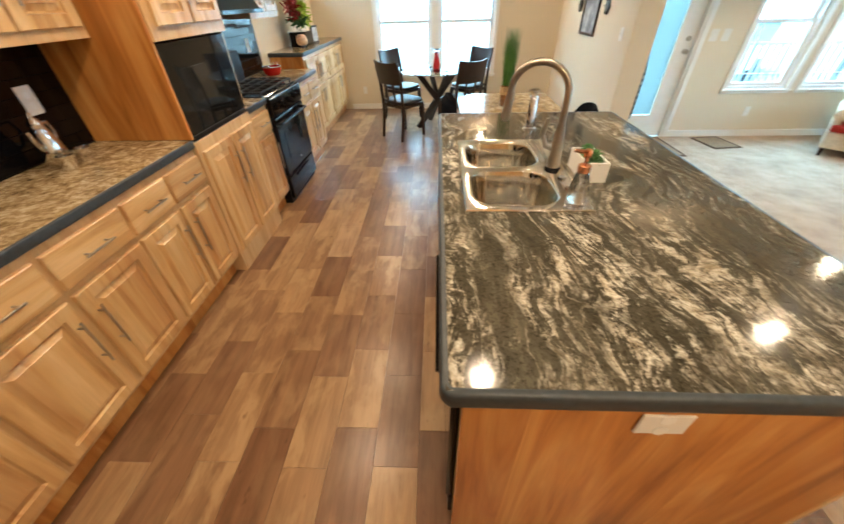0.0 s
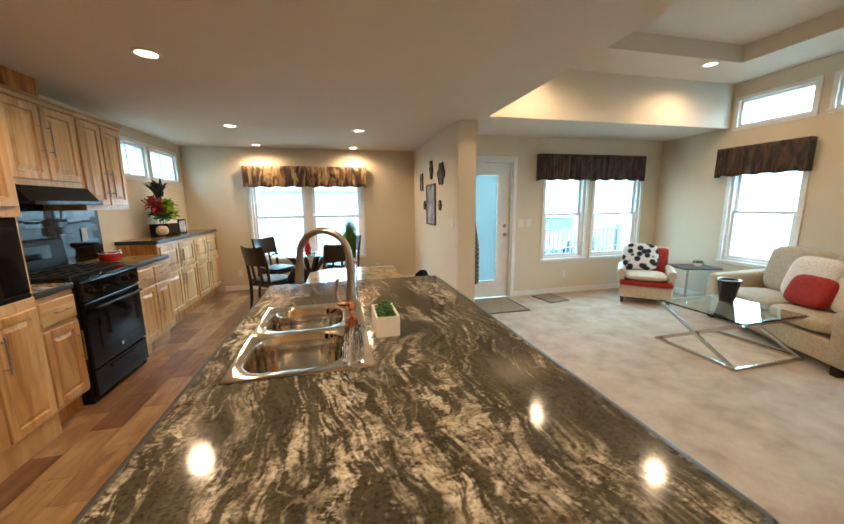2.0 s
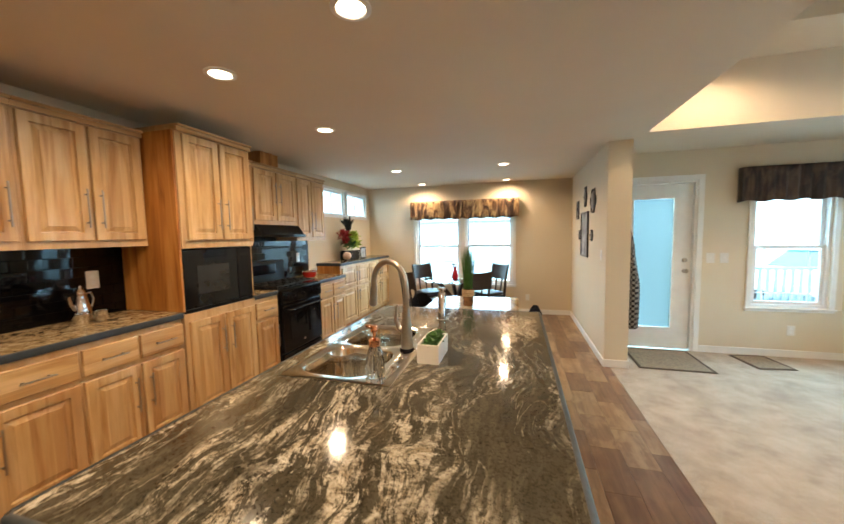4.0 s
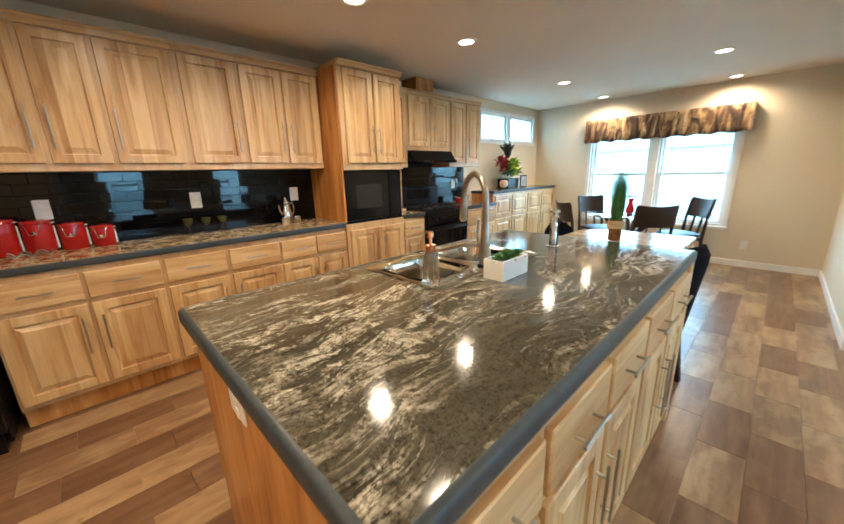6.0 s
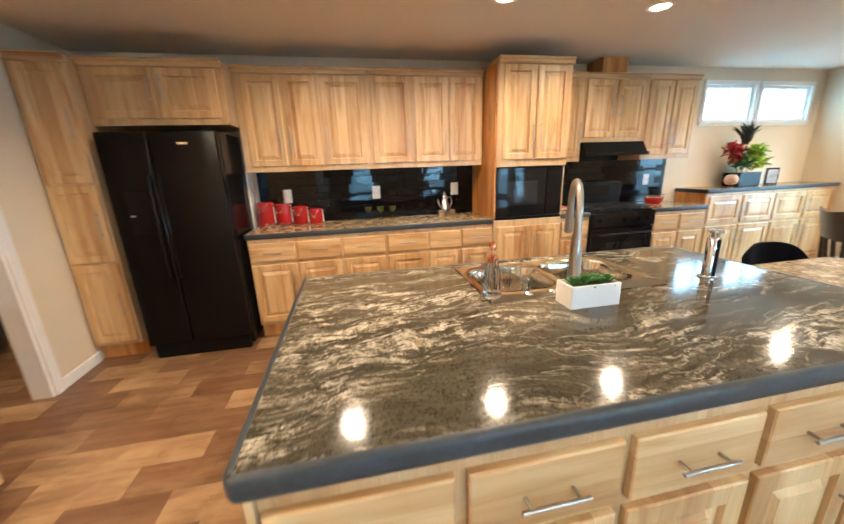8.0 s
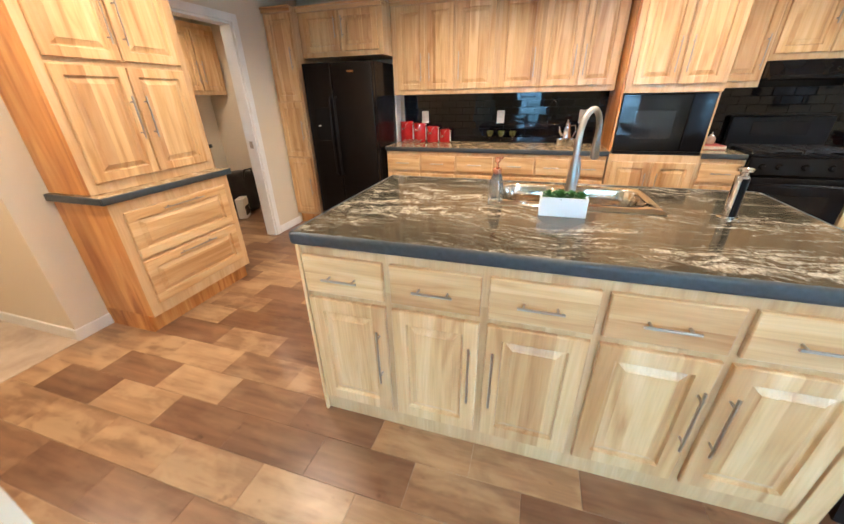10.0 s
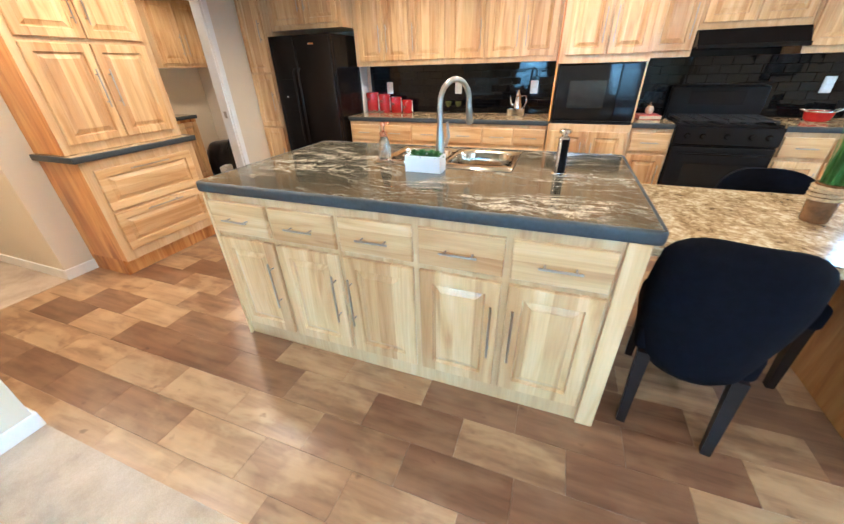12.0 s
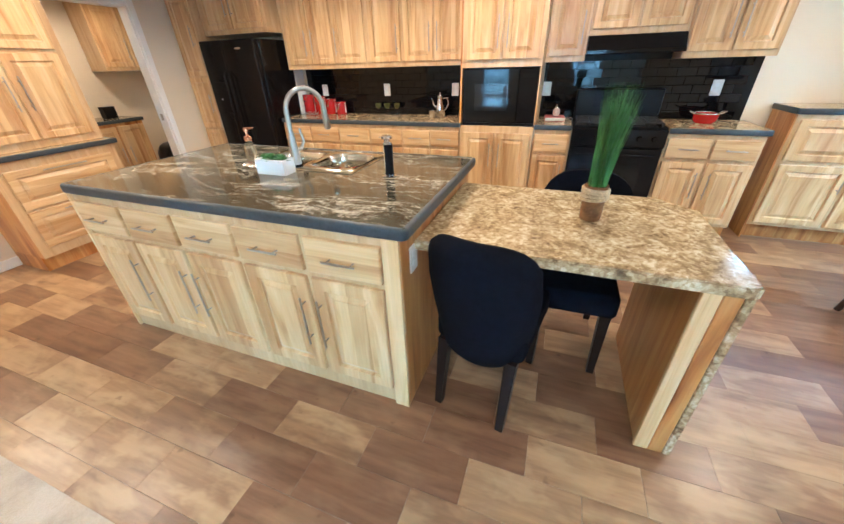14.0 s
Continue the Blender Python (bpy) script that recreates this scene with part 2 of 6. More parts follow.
M_carpet = carpet_mat()
M_black = plain("black_gloss_enamel", (0.006, 0.006, 0.007), 0.08, var=0.1, spec=0.16)
M_blackm = plain("black_satin_plastic", (0.006, 0.006, 0.007), 0.35, var=0.15, spec=0.13)
M_fridge = plain("black_textured_enamel", (0.007, 0.006, 0.006), 0.2, var=0.1, bmp=0.06, bscale=500, spec=0.14)
M_glassblk = plain("smoked_black_glass", (0.008, 0.009, 0.010), 0.04, var=0.05, spec=0.26)
M_iron = plain("cast_iron", (0.012, 0.012, 0.013), 0.55, var=0.2, scale=40, bmp=0.1)
M_tile = plain("black_glazed_tile", (0.003, 0.003, 0.004), 0.03, var=0.1, spec=0.26)
M_steel = plain("brushed_stainless", (0.62, 0.58, 0.51), 0.11, 1.0, var=0.08, scale=30)
M_nickel = plain("satin_nickel", (0.42, 0.385, 0.335), 0.28, 1.0, var=0.06)
M_chrome = plain("polished_chrome", (0.75, 0.75, 0.75), 0.07, 1.0, var=0.03)
M_copper = plain("rose_copper", (0.80, 0.36, 0.20), 0.18, 1.0, var=0.05)
M_red = plain("red_glazed_ceramic", (0.36, 0.012, 0.012), 0.14, var=0.15)
M_white = plain("white_ceramic", (0.80, 0.80, 0.78), 0.35, var=0.04)
M_plate = plain("white_plastic_plate", (0.74, 0.72, 0.68), 0.4, var=0.03)
M_navy = plain("black_velvet_fabric", (0.0035, 0.0045, 0.008), 0.9, var=0.3, scale=30, bmp=0.4, spec=0.08, bscale=400)
M_ebony = plain("black_stained_wood", (0.010, 0.006, 0.005), 0.35, var=0.3, scale=14, spec=0.25)
M_espresso = plain("espresso_wood", (0.022, 0.012, 0.009), 0.3, var=0.3, scale=14)
M_leather = plain("dark_seat_vinyl", (0.012, 0.013, 0.017), 0.45, var=0.15)
M_green = plain("leaf_green", (0.05, 0.16, 0.035), 0.5, var=0.4, scale=25)
M_grass = plain("grass_green", (0.045, 0.15, 0.025), 0.55, var=0.45, scale=18)
M_lime = plain("lime_leaf", (0.36, 0.52, 0.06), 0.5, var=0.35, scale=25)
M_redfl = plain("deep_red_petal", (0.30, 0.012, 0.014), 0.6, var=0.4, scale=30)
M_plume = plain("dark_teal_plume", (0.015, 0.028, 0.026), 0.7, var=0.4, scale=30)
M_soil = plain("dark_soil", (0.03, 0.02, 0.013), 0.9, var=0.4, scale=60, bmp=0.4)
M_rope = plain("jute_rope", (0.45, 0.32, 0.18), 0.9, var=0.35, scale=90, bmp=0.5)
M_bark = plain("brown_vase_glass", (0.16, 0.075, 0.03), 0.25, var=0.4, scale=30)
M_sofa = plain("beige_upholstery", (0.46, 0.38, 0.28), 0.92, var=0.14, scale=40, bmp=0.35, bscale=350)
M_cream = plain("cream_upholstery", (0.62, 0.52, 0.41), 0.92, var=0.12, scale=40, bmp=0.3, bscale=350)
M_crimson = plain("crimson_fabric", (0.36, 0.022, 0.015), 0.85, var=0.2, scale=40, bmp=0.3, bscale=350)
M_fluffy = plain("fluffy_white_fabric", (0.76, 0.72, 0.66), 0.98, var=0.15, scale=60, bmp=0.8, bscale=180)
M_mat = plain("woven_tan_mat", (0.30, 0.235, 0.165), 0.95, var=0.3, scale=60, bmp=0.6)
M_bag = plain("black_bag_plastic", (0.008, 0.008, 0.009), 0.3, var=0.2)
M_stonefl = plain("blush_ceramic", (0.55, 0.38, 0.28), 0.6, var=0.3, scale=30, bmp=0.4, bscale=60)
M_box = plain("red_book_cover", (0.48, 0.09, 0.07), 0.5, var=0.15)


def patterned(name, scale, stops, rough=0.9, vor=True):
    m, nt, b = mat(name)
    v = coords(nt)
    n = node(nt, "ShaderNodeTexVoronoi", Scale=scale) if vor else noise_of(nt, v, scale, 4)
    if vor:
        nt.links.new(v, n.inputs[0])
    nt.links.new(ramp(nt, n.outputs[0], stops), b.inputs["Base Color"])
    b.inputs["Roughness"].default_value = rough
    bump(nt, b, noise_of(nt, v, 300, 2).outputs[0], 0.3)
    return m


M_floral = patterned("black_dot_floral_fabric", 12, [(0.0, (0.01, 0.01, 0.015)), (0.40, (0.02, 0.02, 0.03)), (0.48, (0.22, 0.30, 0.42)), (0.56, (0.72, 0.70, 0.66))])


def valance_mat(name, lo, mid, hi):
    m, nt, b = mat(name)
    v = coords(nt, (1, 1, 0.35))
    n = noise_of(nt, v, 9, 5, 0.6, 1.0)
    nt.links.new(ramp(nt, n.outputs[0], [(0.40, lo), (0.5, mid), (0.61, hi)]), b.inputs["Base Color"])
    b.inputs["Roughness"].default_value = 0.75
    b.inputs["Sheen Weight"].default_value = 0.1
    return m


M_valance = valance_mat("brown_gold_valance", (0.035, 0.016, 0.009), (0.15, 0.08, 0.042), (0.46, 0.31, 0.16))
M_valdark = valance_mat("dark_brown_valance", (0.016, 0.008, 0.005), (0.042, 0.020, 0.013), (0.085, 0.048, 0.028))


def glass(name, tint=(1, 1, 1), rough=0.0):
    m, nt, b = mat(name)
    b.inputs["Base Color"].default_value = (*tint, 1)
    b.inputs["Transmission Weight"].default_value = 1.0
    b.inputs["Roughness"].default_value = rough
    b.inputs["IOR"].default_value = 1.45
    return m


M_glass = glass("clear_glass", (0.97, 0.99, 0.99))
M_tabglass = glass("pale_green_glass", (0.62, 0.76, 0.74))
M_greengl = plain("green_goblet_glass", (0.040, 0.048, 0.016), 0.05, var=0.3, spec=0.8)
M_redgl = glass("red_glass", (0.85, 0.05, 0.06))


def pane_mat(name, tint, haze):
    m, nt, b = mat(name)
    nt.nodes.remove(b)
    tr = nt.nodes.new("ShaderNodeBsdfTransparent")
    tr.inputs[0].default_value = (*tint, 1)
    gl = nt.nodes.new("ShaderNodeBsdfGlossy")
    gl.inputs["Roughness"].default_value = 0.02
    df = nt.nodes.new("ShaderNodeBsdfTranslucent")
    df.inputs[0].default_value = (0.30, 0.35, 0.35, 1)
    m1 = nt.nodes.new("ShaderNodeMixShader")
    m1.inputs[0].default_value = haze
    nt.links.new(tr.outputs[0], m1.inputs[1])
    nt.links.new(df.outputs[0], m1.inputs[2])
    m2 = nt.nodes.new("ShaderNodeMixShader")
    m2.inputs[0].default_value = 0.06
    nt.links.new(m1.outputs[0], m2.inputs[1])
    nt.links.new(gl.outputs[0], m2.inputs[2])
    nt.links.new(m2.outputs[0], nt.nodes["Material Output"].inputs[0])
    return m


M_pane = pane_mat("window_pane", (0.97, 0.99, 1.0), 0.0)
M_blindgl = pane_mat("door_glass_with_closed_blind", (0.25, 0.285, 0.30), 0.6)


def glow(name, col, strength):
    m, nt, b = mat(name)
    b.inputs["Emission Color"].default_value = (*col, 1)
    b.inputs["Emission Strength"].default_value = strength
    return m


M_lamp = glow("lamp_lens", (1.0, 0.90, 0.74), 14)


# ---- mesh helpers ----
def mesh_ob(name, bm, material, smooth=None):
    me = bpy.data.meshes.new(name)
    bmesh.ops.recalc_face_normals(bm, faces=bm.faces[:])
    if smooth:
        for f in bm.faces:
            f.smooth = True
        for e in bm.edges:
            if len(e.link_faces) == 2 and e.calc_face_angle(0) > radians(smooth):
                e.smooth = False
    bm.to_mesh(me)
    bm.free()
    me.materials.append(material)
    return new(name, me)


def part(name, bm, material, parent, label="", smooth=None):
    ob = mesh_ob(name, bm, material, smooth)
    ob.parent = parent
    if label:
        ob["label"] = label
    return ob


def thing(name, m, label, category, group=""):
    e = new(name)
    e.empty_display_size = 0.1
    e.matrix_world = m
    return tagged(e, label, category, group)


def struct(name, bm, material, label, category, smooth=None):
    return tagged(mesh_ob(name, bm, material, smooth), label, category, "", "structure")


def box(bm, x0, x1, y0, y1, z0, z1, bev=0.0, seg=1):
    r = bmesh.ops.create_cube(bm, size=1, matrix=Matrix.Translation(((x0 + x1) / 2, (y0 + y1) / 2, (z0 + z1) / 2)) @ Matrix.Diagonal((x1 - x0, y1 - y0, z1 - z0, 1)))
    if bev:
        vs = set(r["verts"])
        es = [e for e in bm.edges if e.verts[0] in vs and e.verts[1] in vs]
        bmesh.ops.bevel(bm, geom=es, offset=bev, segments=seg, affect="EDGES", profile=0.5)
    return bm


def B(*a, **k):
    return box(bmesh.new(), *a, **k)


def lathe(bm, prof, seg=24, at=(0, 0, 0), sx=1, sy=1):
    rings = []
    for r, z in prof:
        rings.append([bm.verts.new((at[0] + r * sx * math.cos(2 * math.pi * i / seg), at[1] + r * sy * math.sin(2 * math.pi * i / seg), at[2] + z)) for i in range(seg)])
    for a, b in zip(rings, rings[1:]):
        for i in range(seg):
            j = (i + 1) % seg
            bm.faces.new((a[i], a[j], b[j], b[i]))
    bm.faces.new(rings[0][::-1])
    bm.faces.new(rings[-1])
    return bm


def tube(bm, pts, r, seg=10, closed=False):
    pts = [Vector(p) for p in pts]
    rr = r if isinstance(r, (list, tuple)) else [r] * len(pts)
    rings = []
    n = len(pts)
    prev = None
    for i, p in enumerate(pts):
        a = pts[(i - 1) % n] if (closed or i) else p
        b = pts[(i + 1) % n] if (closed or i < n - 1) else p
        d = (b - a).normalized()
        if prev is None:
            u = d.orthogonal().normalized()
        else:
            u = (prev - d * prev.dot(d)).normalized()
        prev = u
        w = d.cross(u)
        rings.append([bm.verts.new(p + (u * math.cos(2 * math.pi * k / seg) + w * math.sin(2 * math.pi * k / seg)) * rr[i]) for k in range(seg)])
    pairs = list(zip(rings, rings[1:])) + ([(rings[-1], rings[0])] if closed else [])
    for a, b in pairs:
        for k in range(seg):
            j = (k + 1) % seg
            bm.faces.new((a[k], a[j], b[j], b[k]))
    if not closed:
        bm.faces.new(rings[0][::-1])
        bm.faces.new(rings[-1])
    return bm


def beam(bm, a, b, w, h):
    """A square bar from a to b."""
    a, b = Vector(a), Vector(b)
    d = b - a
    m = Matrix.Translation((a + b) / 2) @ d.to_track_quat("Z", "X").to_matrix().to_4x4() @ Matrix.Diagonal((w, h, d.length, 1))
    bmesh.ops.create_cube(bm, size=1, matrix=m)
    return bm


def cushion(bm, w, d, h, at=(0, 0, 0), puff=0.35, n=10, rot=None):
    """A soft pillow: a superellipsoid block."""
    had = set(bm.verts)
    r = bmesh.ops.create_cube(bm, size=2)
    es = list({e for v in r["verts"] for e in v.link_edges})
    bmesh.ops.subdivide_edges(bm, edges=es, cuts=n, use_grid_fill=True)
    allv = [v for v in bm.verts if v not in had]
    for v in allv:
        x, y, z = v.co
        e = max(abs(x), abs(y), abs(z))
        l = (abs(x) ** 4 + abs(y) ** 4 + abs(z) ** 4) ** 0.25
        k = 1 / l * e
        fx = (1 - abs(x) ** 3 * puff) * (1 - abs(y) ** 3 * puff) if puff else 1
        p = Vector((x * k * w / 2, y * k * d / 2, z * k * h / 2 * fx))
        p *= 1 + 0.012 * noise.noise(p * 9)
        v.co = (rot @ p if rot else p) + Vector(at)
    return bm


def holed(bm, axis, lo, hi, a0, a1, z0, z1, holes):
    """A wall across one axis (lo..hi thick), along the other from a0 to a1, with holes (b0, b1, c0, c1) through it."""
    xs = sorted({a0, a1, *[h[0] for h in holes], *[h[1] for h in holes]})
    for p, q in zip(xs, xs[1:]):
        cut = sorted([(h[2], h[3]) for h in holes if h[0] <= p + 1e-6 and h[1] >= q - 1e-6])
        z = z0
        spans = []
        for c0, c1 in cut:
            if c0 > z:
                spans.append((z, c0))
            z = c1
        if z < z1:
            spans.append((z, z1))
        for s0, s1 in spans:
            if axis == "x":
                box(bm, lo, hi, p, q, s0, s1)
            else:
                box(bm, p, q, lo, hi, s0, s1)
    return bm


# ---- structure ----
WX, NY, SY, LN, LE = -1.96, 6.12, -1.85, 4.44, 5.68     # west, dining north, south, living north, living east
CZ, TZ = 2.38, 2.94
FZ = -0.03             # the floor, below the cabinets' zero
DW = [(-0.97, -0.09, 0.50, 1.94), (0.0, 0.88, 0.50, 1.94)]
LW = [(3.55, 4.27, 0.54, 1.92), (4.44, 5.31, 0.54, 1.92)]
HW = [(4.36, 5.06, 1.80, 2.20), (5.17, 5.92, 1.80, 2.20)]
EW = [(2.58, 3.34, 0.60, 1.92), (2.60, 3.36, 2.38, 2.71), (1.55, 2.42, 2.38, 2.71), (0.25, 1.05, 0.60, 1.92)]
struct("wall_west", holed(bmesh.new(), "x", WX - 0.14, WX, -3.54, NY + 0.14, FZ, 2.5, HW), M_wall, "cream painted kitchen wall with two high windows", "wall")
struct("wall_north", holed(bmesh.new(), "y", NY, NY + 0.14, WX, 1.87, FZ, 2.5, DW), M_wall, "cream dining wall with a double window", "wall")
struct("wall_divider", B(1.87, 2.10, 3.68, NY + 0.14, FZ, 2.5), M_wall, "thick cream wall between dining area and entry", "wall")
struct("wall_living_north", holed(bmesh.new(), "y", LN, LN + 0.14, 2.10, LE, FZ, 3.2, [(2.19, 3.0, -1, 2.03), *LW]), M_wall, "cream living room wall with door and double window", "wall")
struct("wall_living_east", holed(bmesh.new(), "x", LE, LE + 0.14, -0.55, LN + 0.14, FZ, 3.2, EW), M_wall, "cream living room wall with windows", "wall")
struct("wall_living_south", B(1.94, LE, -0.53, -0.41, FZ, 3.2), M_wall, "cream living room wall beside the hall", "wall")
struct("wall_hall_east", B(1.94, 2.06, -4.2, -0.53, FZ, 2.5), M_wall, "cream hall wall", "wall")
struct("wall_hall_west", B(0.96, 1.08, -4.2, -1.97, FZ, 2.5), M_wall, "cream hall wall", "wall")
struct("wall_hall_end", B(0.96, 2.06, -4.32, -4.2, FZ, 2.5), M_wall, "cream wall at the end of the hall", "wall")
DOORW = (-0.90, -0.04, -1, 2.02)
struct("wall_south", holed(bmesh.new(), "y", SY - 0.12, SY, WX, 1.08, FZ, 2.5, [DOORW]), M_wall, "cream wall with an open doorway", "wall")
struct("wall_utility_south", B(WX, 0.96, -3.54, -3.42, FZ, 2.5), M_wall, "cream utility room wall", "wall")

cb = bmesh.new()
box(cb, WX - 0.14, 2.15, -4.32, NY + 0.14, CZ, 2.5)
box(cb, 2.15, LE + 0.14, 3.45, LN + 0.14, CZ, 2.5)
box(cb, 2.07, 2.15, -0.53, 3.45, 2.5, 3.2)
box(cb, 2.07, LE + 0.14, 3.45, 3.55, 2.5, 3.2)
for a in ((2.15, 2.75, -0.41, 3.45), (4.95, LE, -0.41, 3.45), (2.75, 4.95, 2.88, 3.45), (2.75, 4.95, -0.41, 0.2)):
    box(cb, *a, TZ, 3.12)
box(cb, 2.07, LE + 0.14, -0.53, 3.55, 3.12, 3.2)
struct("ceiling", cb, M_ceil, "plain textured ceiling with a raised tray over the living room", "ceiling")

struct("floor", B(WX, 1.93, SY - 1.7, NY, -0.15, FZ - 0.006), M_gap, "wood-look plank floor of kitchen and dining area", "floor")
fb = bmesh.new()
box(fb, 1.93, LE, -0.41, LN, -0.15, FZ + 0.004)
box(fb, 1.08, 1.94, -4.2, -1.84, -0.15, FZ + 0.004)
struct("carpet_floor", fb, M_carpet, "beige pile carpet of living room and hall", "carpet")
struct("ground", B(-60, 60, -60, 80, -0.75, -0.6), plain("pale_ground", (0.24, 0.25, 0.24), 0.9, scale=0.5, var=0.25), "pale concrete ground outside", "ground")


def base_run(name, runs):
    bm = bmesh.new()
    for x0, x1, y0, y1 in runs:
        box(bm, x0, x1, y0, y1, FZ, FZ + 0.085, 0.004)
    struct(name, bm, M_trim, "white painted baseboard along the wall", "baseboard")


t_ = 0.014
base_run("baseboard_dining", [(-1.5, 1.87, NY - t_, NY), (1.87 - t_, 1.87, 3.68 - t_, NY - t_), (1.87, 2.10 + t_, 3.68 - t_, 3.68), (2.10, 2.10 + t_, 3.68, LN), (WX, WX + t_, 3.99, 4.14)])
base_run("baseboard_living", [(3.065, LE, LN - t_, LN), (LE - t_, LE, -0.41, LN - t_), (1.94 - t_, LE - t_, -0.41, -0.41 + t_), (1.94 - t_, 1.94, -4.2, -0.41)])
base_run("baseboard_hall", [(0.87, 1.08 + t_, SY, SY + t_), (1.08, 1.08 + t_, -4.2, SY), (WX + 0.6, -0.97, SY, SY + t_), (WX, WX + t_, -3.42, -1.97), (WX + t_, 0.0, -3.42, -3.42 + t_)])


def window(name, axis, wall0, inward, spec, sash=True, label="white vinyl window with bright daylight"):
    """spec: along0, along1, z0, z1. The wall's inner face is at wall0, its room on the inward side."""
    a0, a1, z0, z1 = spec
    root = tagged(new(name), label, "window", "", "structure")

    def bx(p0, p1, d0, d1, c0, c1, bev=0.003):
        d0, d1 = sorted((wall0 + inward * d0, wall0 + inward * d1))
        return B(d0, d1, p0, p1, c0, c1, bev=bev) if axis == "x" else B(p0, p1, d0, d1, c0, c1, bev=bev)

    def ring(nm, p0, p1, c0, c1, w, d0, d1, parent, m):
        bm = bmesh.new()
        lo, hi = sorted((wall0 + inward * d0, wall0 + inward * d1))
        for q in ((p0, p0 + w, c0, c1), (p1 - w, p1, c0, c1), (p0 + w, p1 - w, c0, c0 + w), (p0 + w, p1 - w, c1 - w, c1)):
            if axis == "x":
                box(bm, lo, hi, q[0], q[1], q[2], q[3])
            else:
                box(bm, q[0], q[1], lo, hi, q[2], q[3])
        return part(nm, bm, m, parent)
    ring("window_casing", a0 - 0.045, a1 + 0.045, z0 - 0.045, z1 + 0.045, 0.045, 0.016, 0.0, root, M_trim)
    fr = ring("window_frame", a0, a1, z0, z1, 0.03, -0.02, -0.13, root, M_vinyl)
    zm = (z0 + z1) / 2
    if sash:
        ring("lower_sash", a0 + 0.032, a1 - 0.032, z0 + 0.032, zm + 0.02, 0.035, -0.045, -0.075, root, M_vinyl)
        ring("upper_sash", a0 + 0.032, a1 - 0.032, zm - 0.02, z1 - 0.032, 0.035, -0.08, -0.11, root, M_vinyl)
        panes = ((z0 + 0.06, zm - 0.01, -0.06), (zm + 0.01, z1 - 0.06, -0.095))
    else:
        panes = ((z0 + 0.03, z1 - 0.03, -0.08),)
    for c0, c1, d in panes:
        p = part("pane", bx(a0 + 0.05 if sash else a0 + 0.03, a1 - 0.05 if sash else a1 - 0.03, d, d - 0.004, c0, c1, 0), M_pane, root)
        p.visible_shadow = False
    if sash:
        for c0, c1, d in panes:
            edge = c0 + 0.10 if d > -0.08 else c1 - 0.10
            for p in (a0 + 0.15, a1 - 0.15):
                part("muntin", bx(p - 0.005, p + 0.005, d - 0.006, d - 0.012, c0, c1, 0), M_vinyl, root)
            part("muntin", bx(a0 + 0.05, a1 - 0.05, d - 0.013, d - 0.019, edge - 0.005, edge + 0.005, 0), M_vinyl, root)
    elif wall0 < 0:
        am = a0 + (a1 - a0) * 0.55
        part("meeting_stile", bx(am - 0.016, am + 0.016, -0.05, -0.1, z0 + 0.03, z1 - 0.03), M_vinyl, root)
    part("window_sill", bx(a0 - 0.06, a1 + 0.06, 0.03, 0.0, z0 - 0.02, z0 - 0.002), M_trim, root)
    return root


for i, s in enumerate(DW):
    window("window_%d" % (i + 1), "y", NY, -1, s)
for i, s in enumerate(LW):
    window("window_%d" % (i + 3), "y", LN, -1, s)
for i, s in enumerate(HW):
    window("window_%d" % (i + 5), "x", WX, 1, s, False, "small high white window above the buffet")
window("window_7", "x", LE, -1, EW[0])
window("window_8", "x", LE, -1, EW[1], False, "narrow white transom window near the ceiling")
window("window_9", "x", LE, -1, EW[2], False, "narrow white transom window near the ceiling")
window("window_10", "x", LE, -1, EW[3])
window_light(-0.05, NY + 0.2, 1.2, 1.8, 1.4, -0.05, 0, 55)
window_light(2.62, LN + 0.25, 1.1, 0.6, 1.7, 2.62, 0, 24)
window_light(LE + 0.2, 3.0, 1.2, 0.8, 1.3, 0, 3.0, 25)
window_light(LE + 0.2, 2.5, 2.5, 1.8, 0.3, 0, 2.5, 15)
window_light(WX - 0.2, 5.1, 2.0, 1.5, 0.4, 5, 5.1, 10)

# downlights
# the lamp at (0.45, -0.85) is unseen, added to brighten the hutch
LIGHTS = [(-0.69, 0.12), (-0.67, 1.28), (-0.67, 2.38), (-0.755, 4.44), (-0.755, 5.82), (0.45, -0.85), (0.30, 0.99), (0.77, 4.46), (0.76, 5.86)]
HIGH = [(2.60, 2.98), (4.62, 2.98), (3.38, 2.08), (3.38, 1.12)]


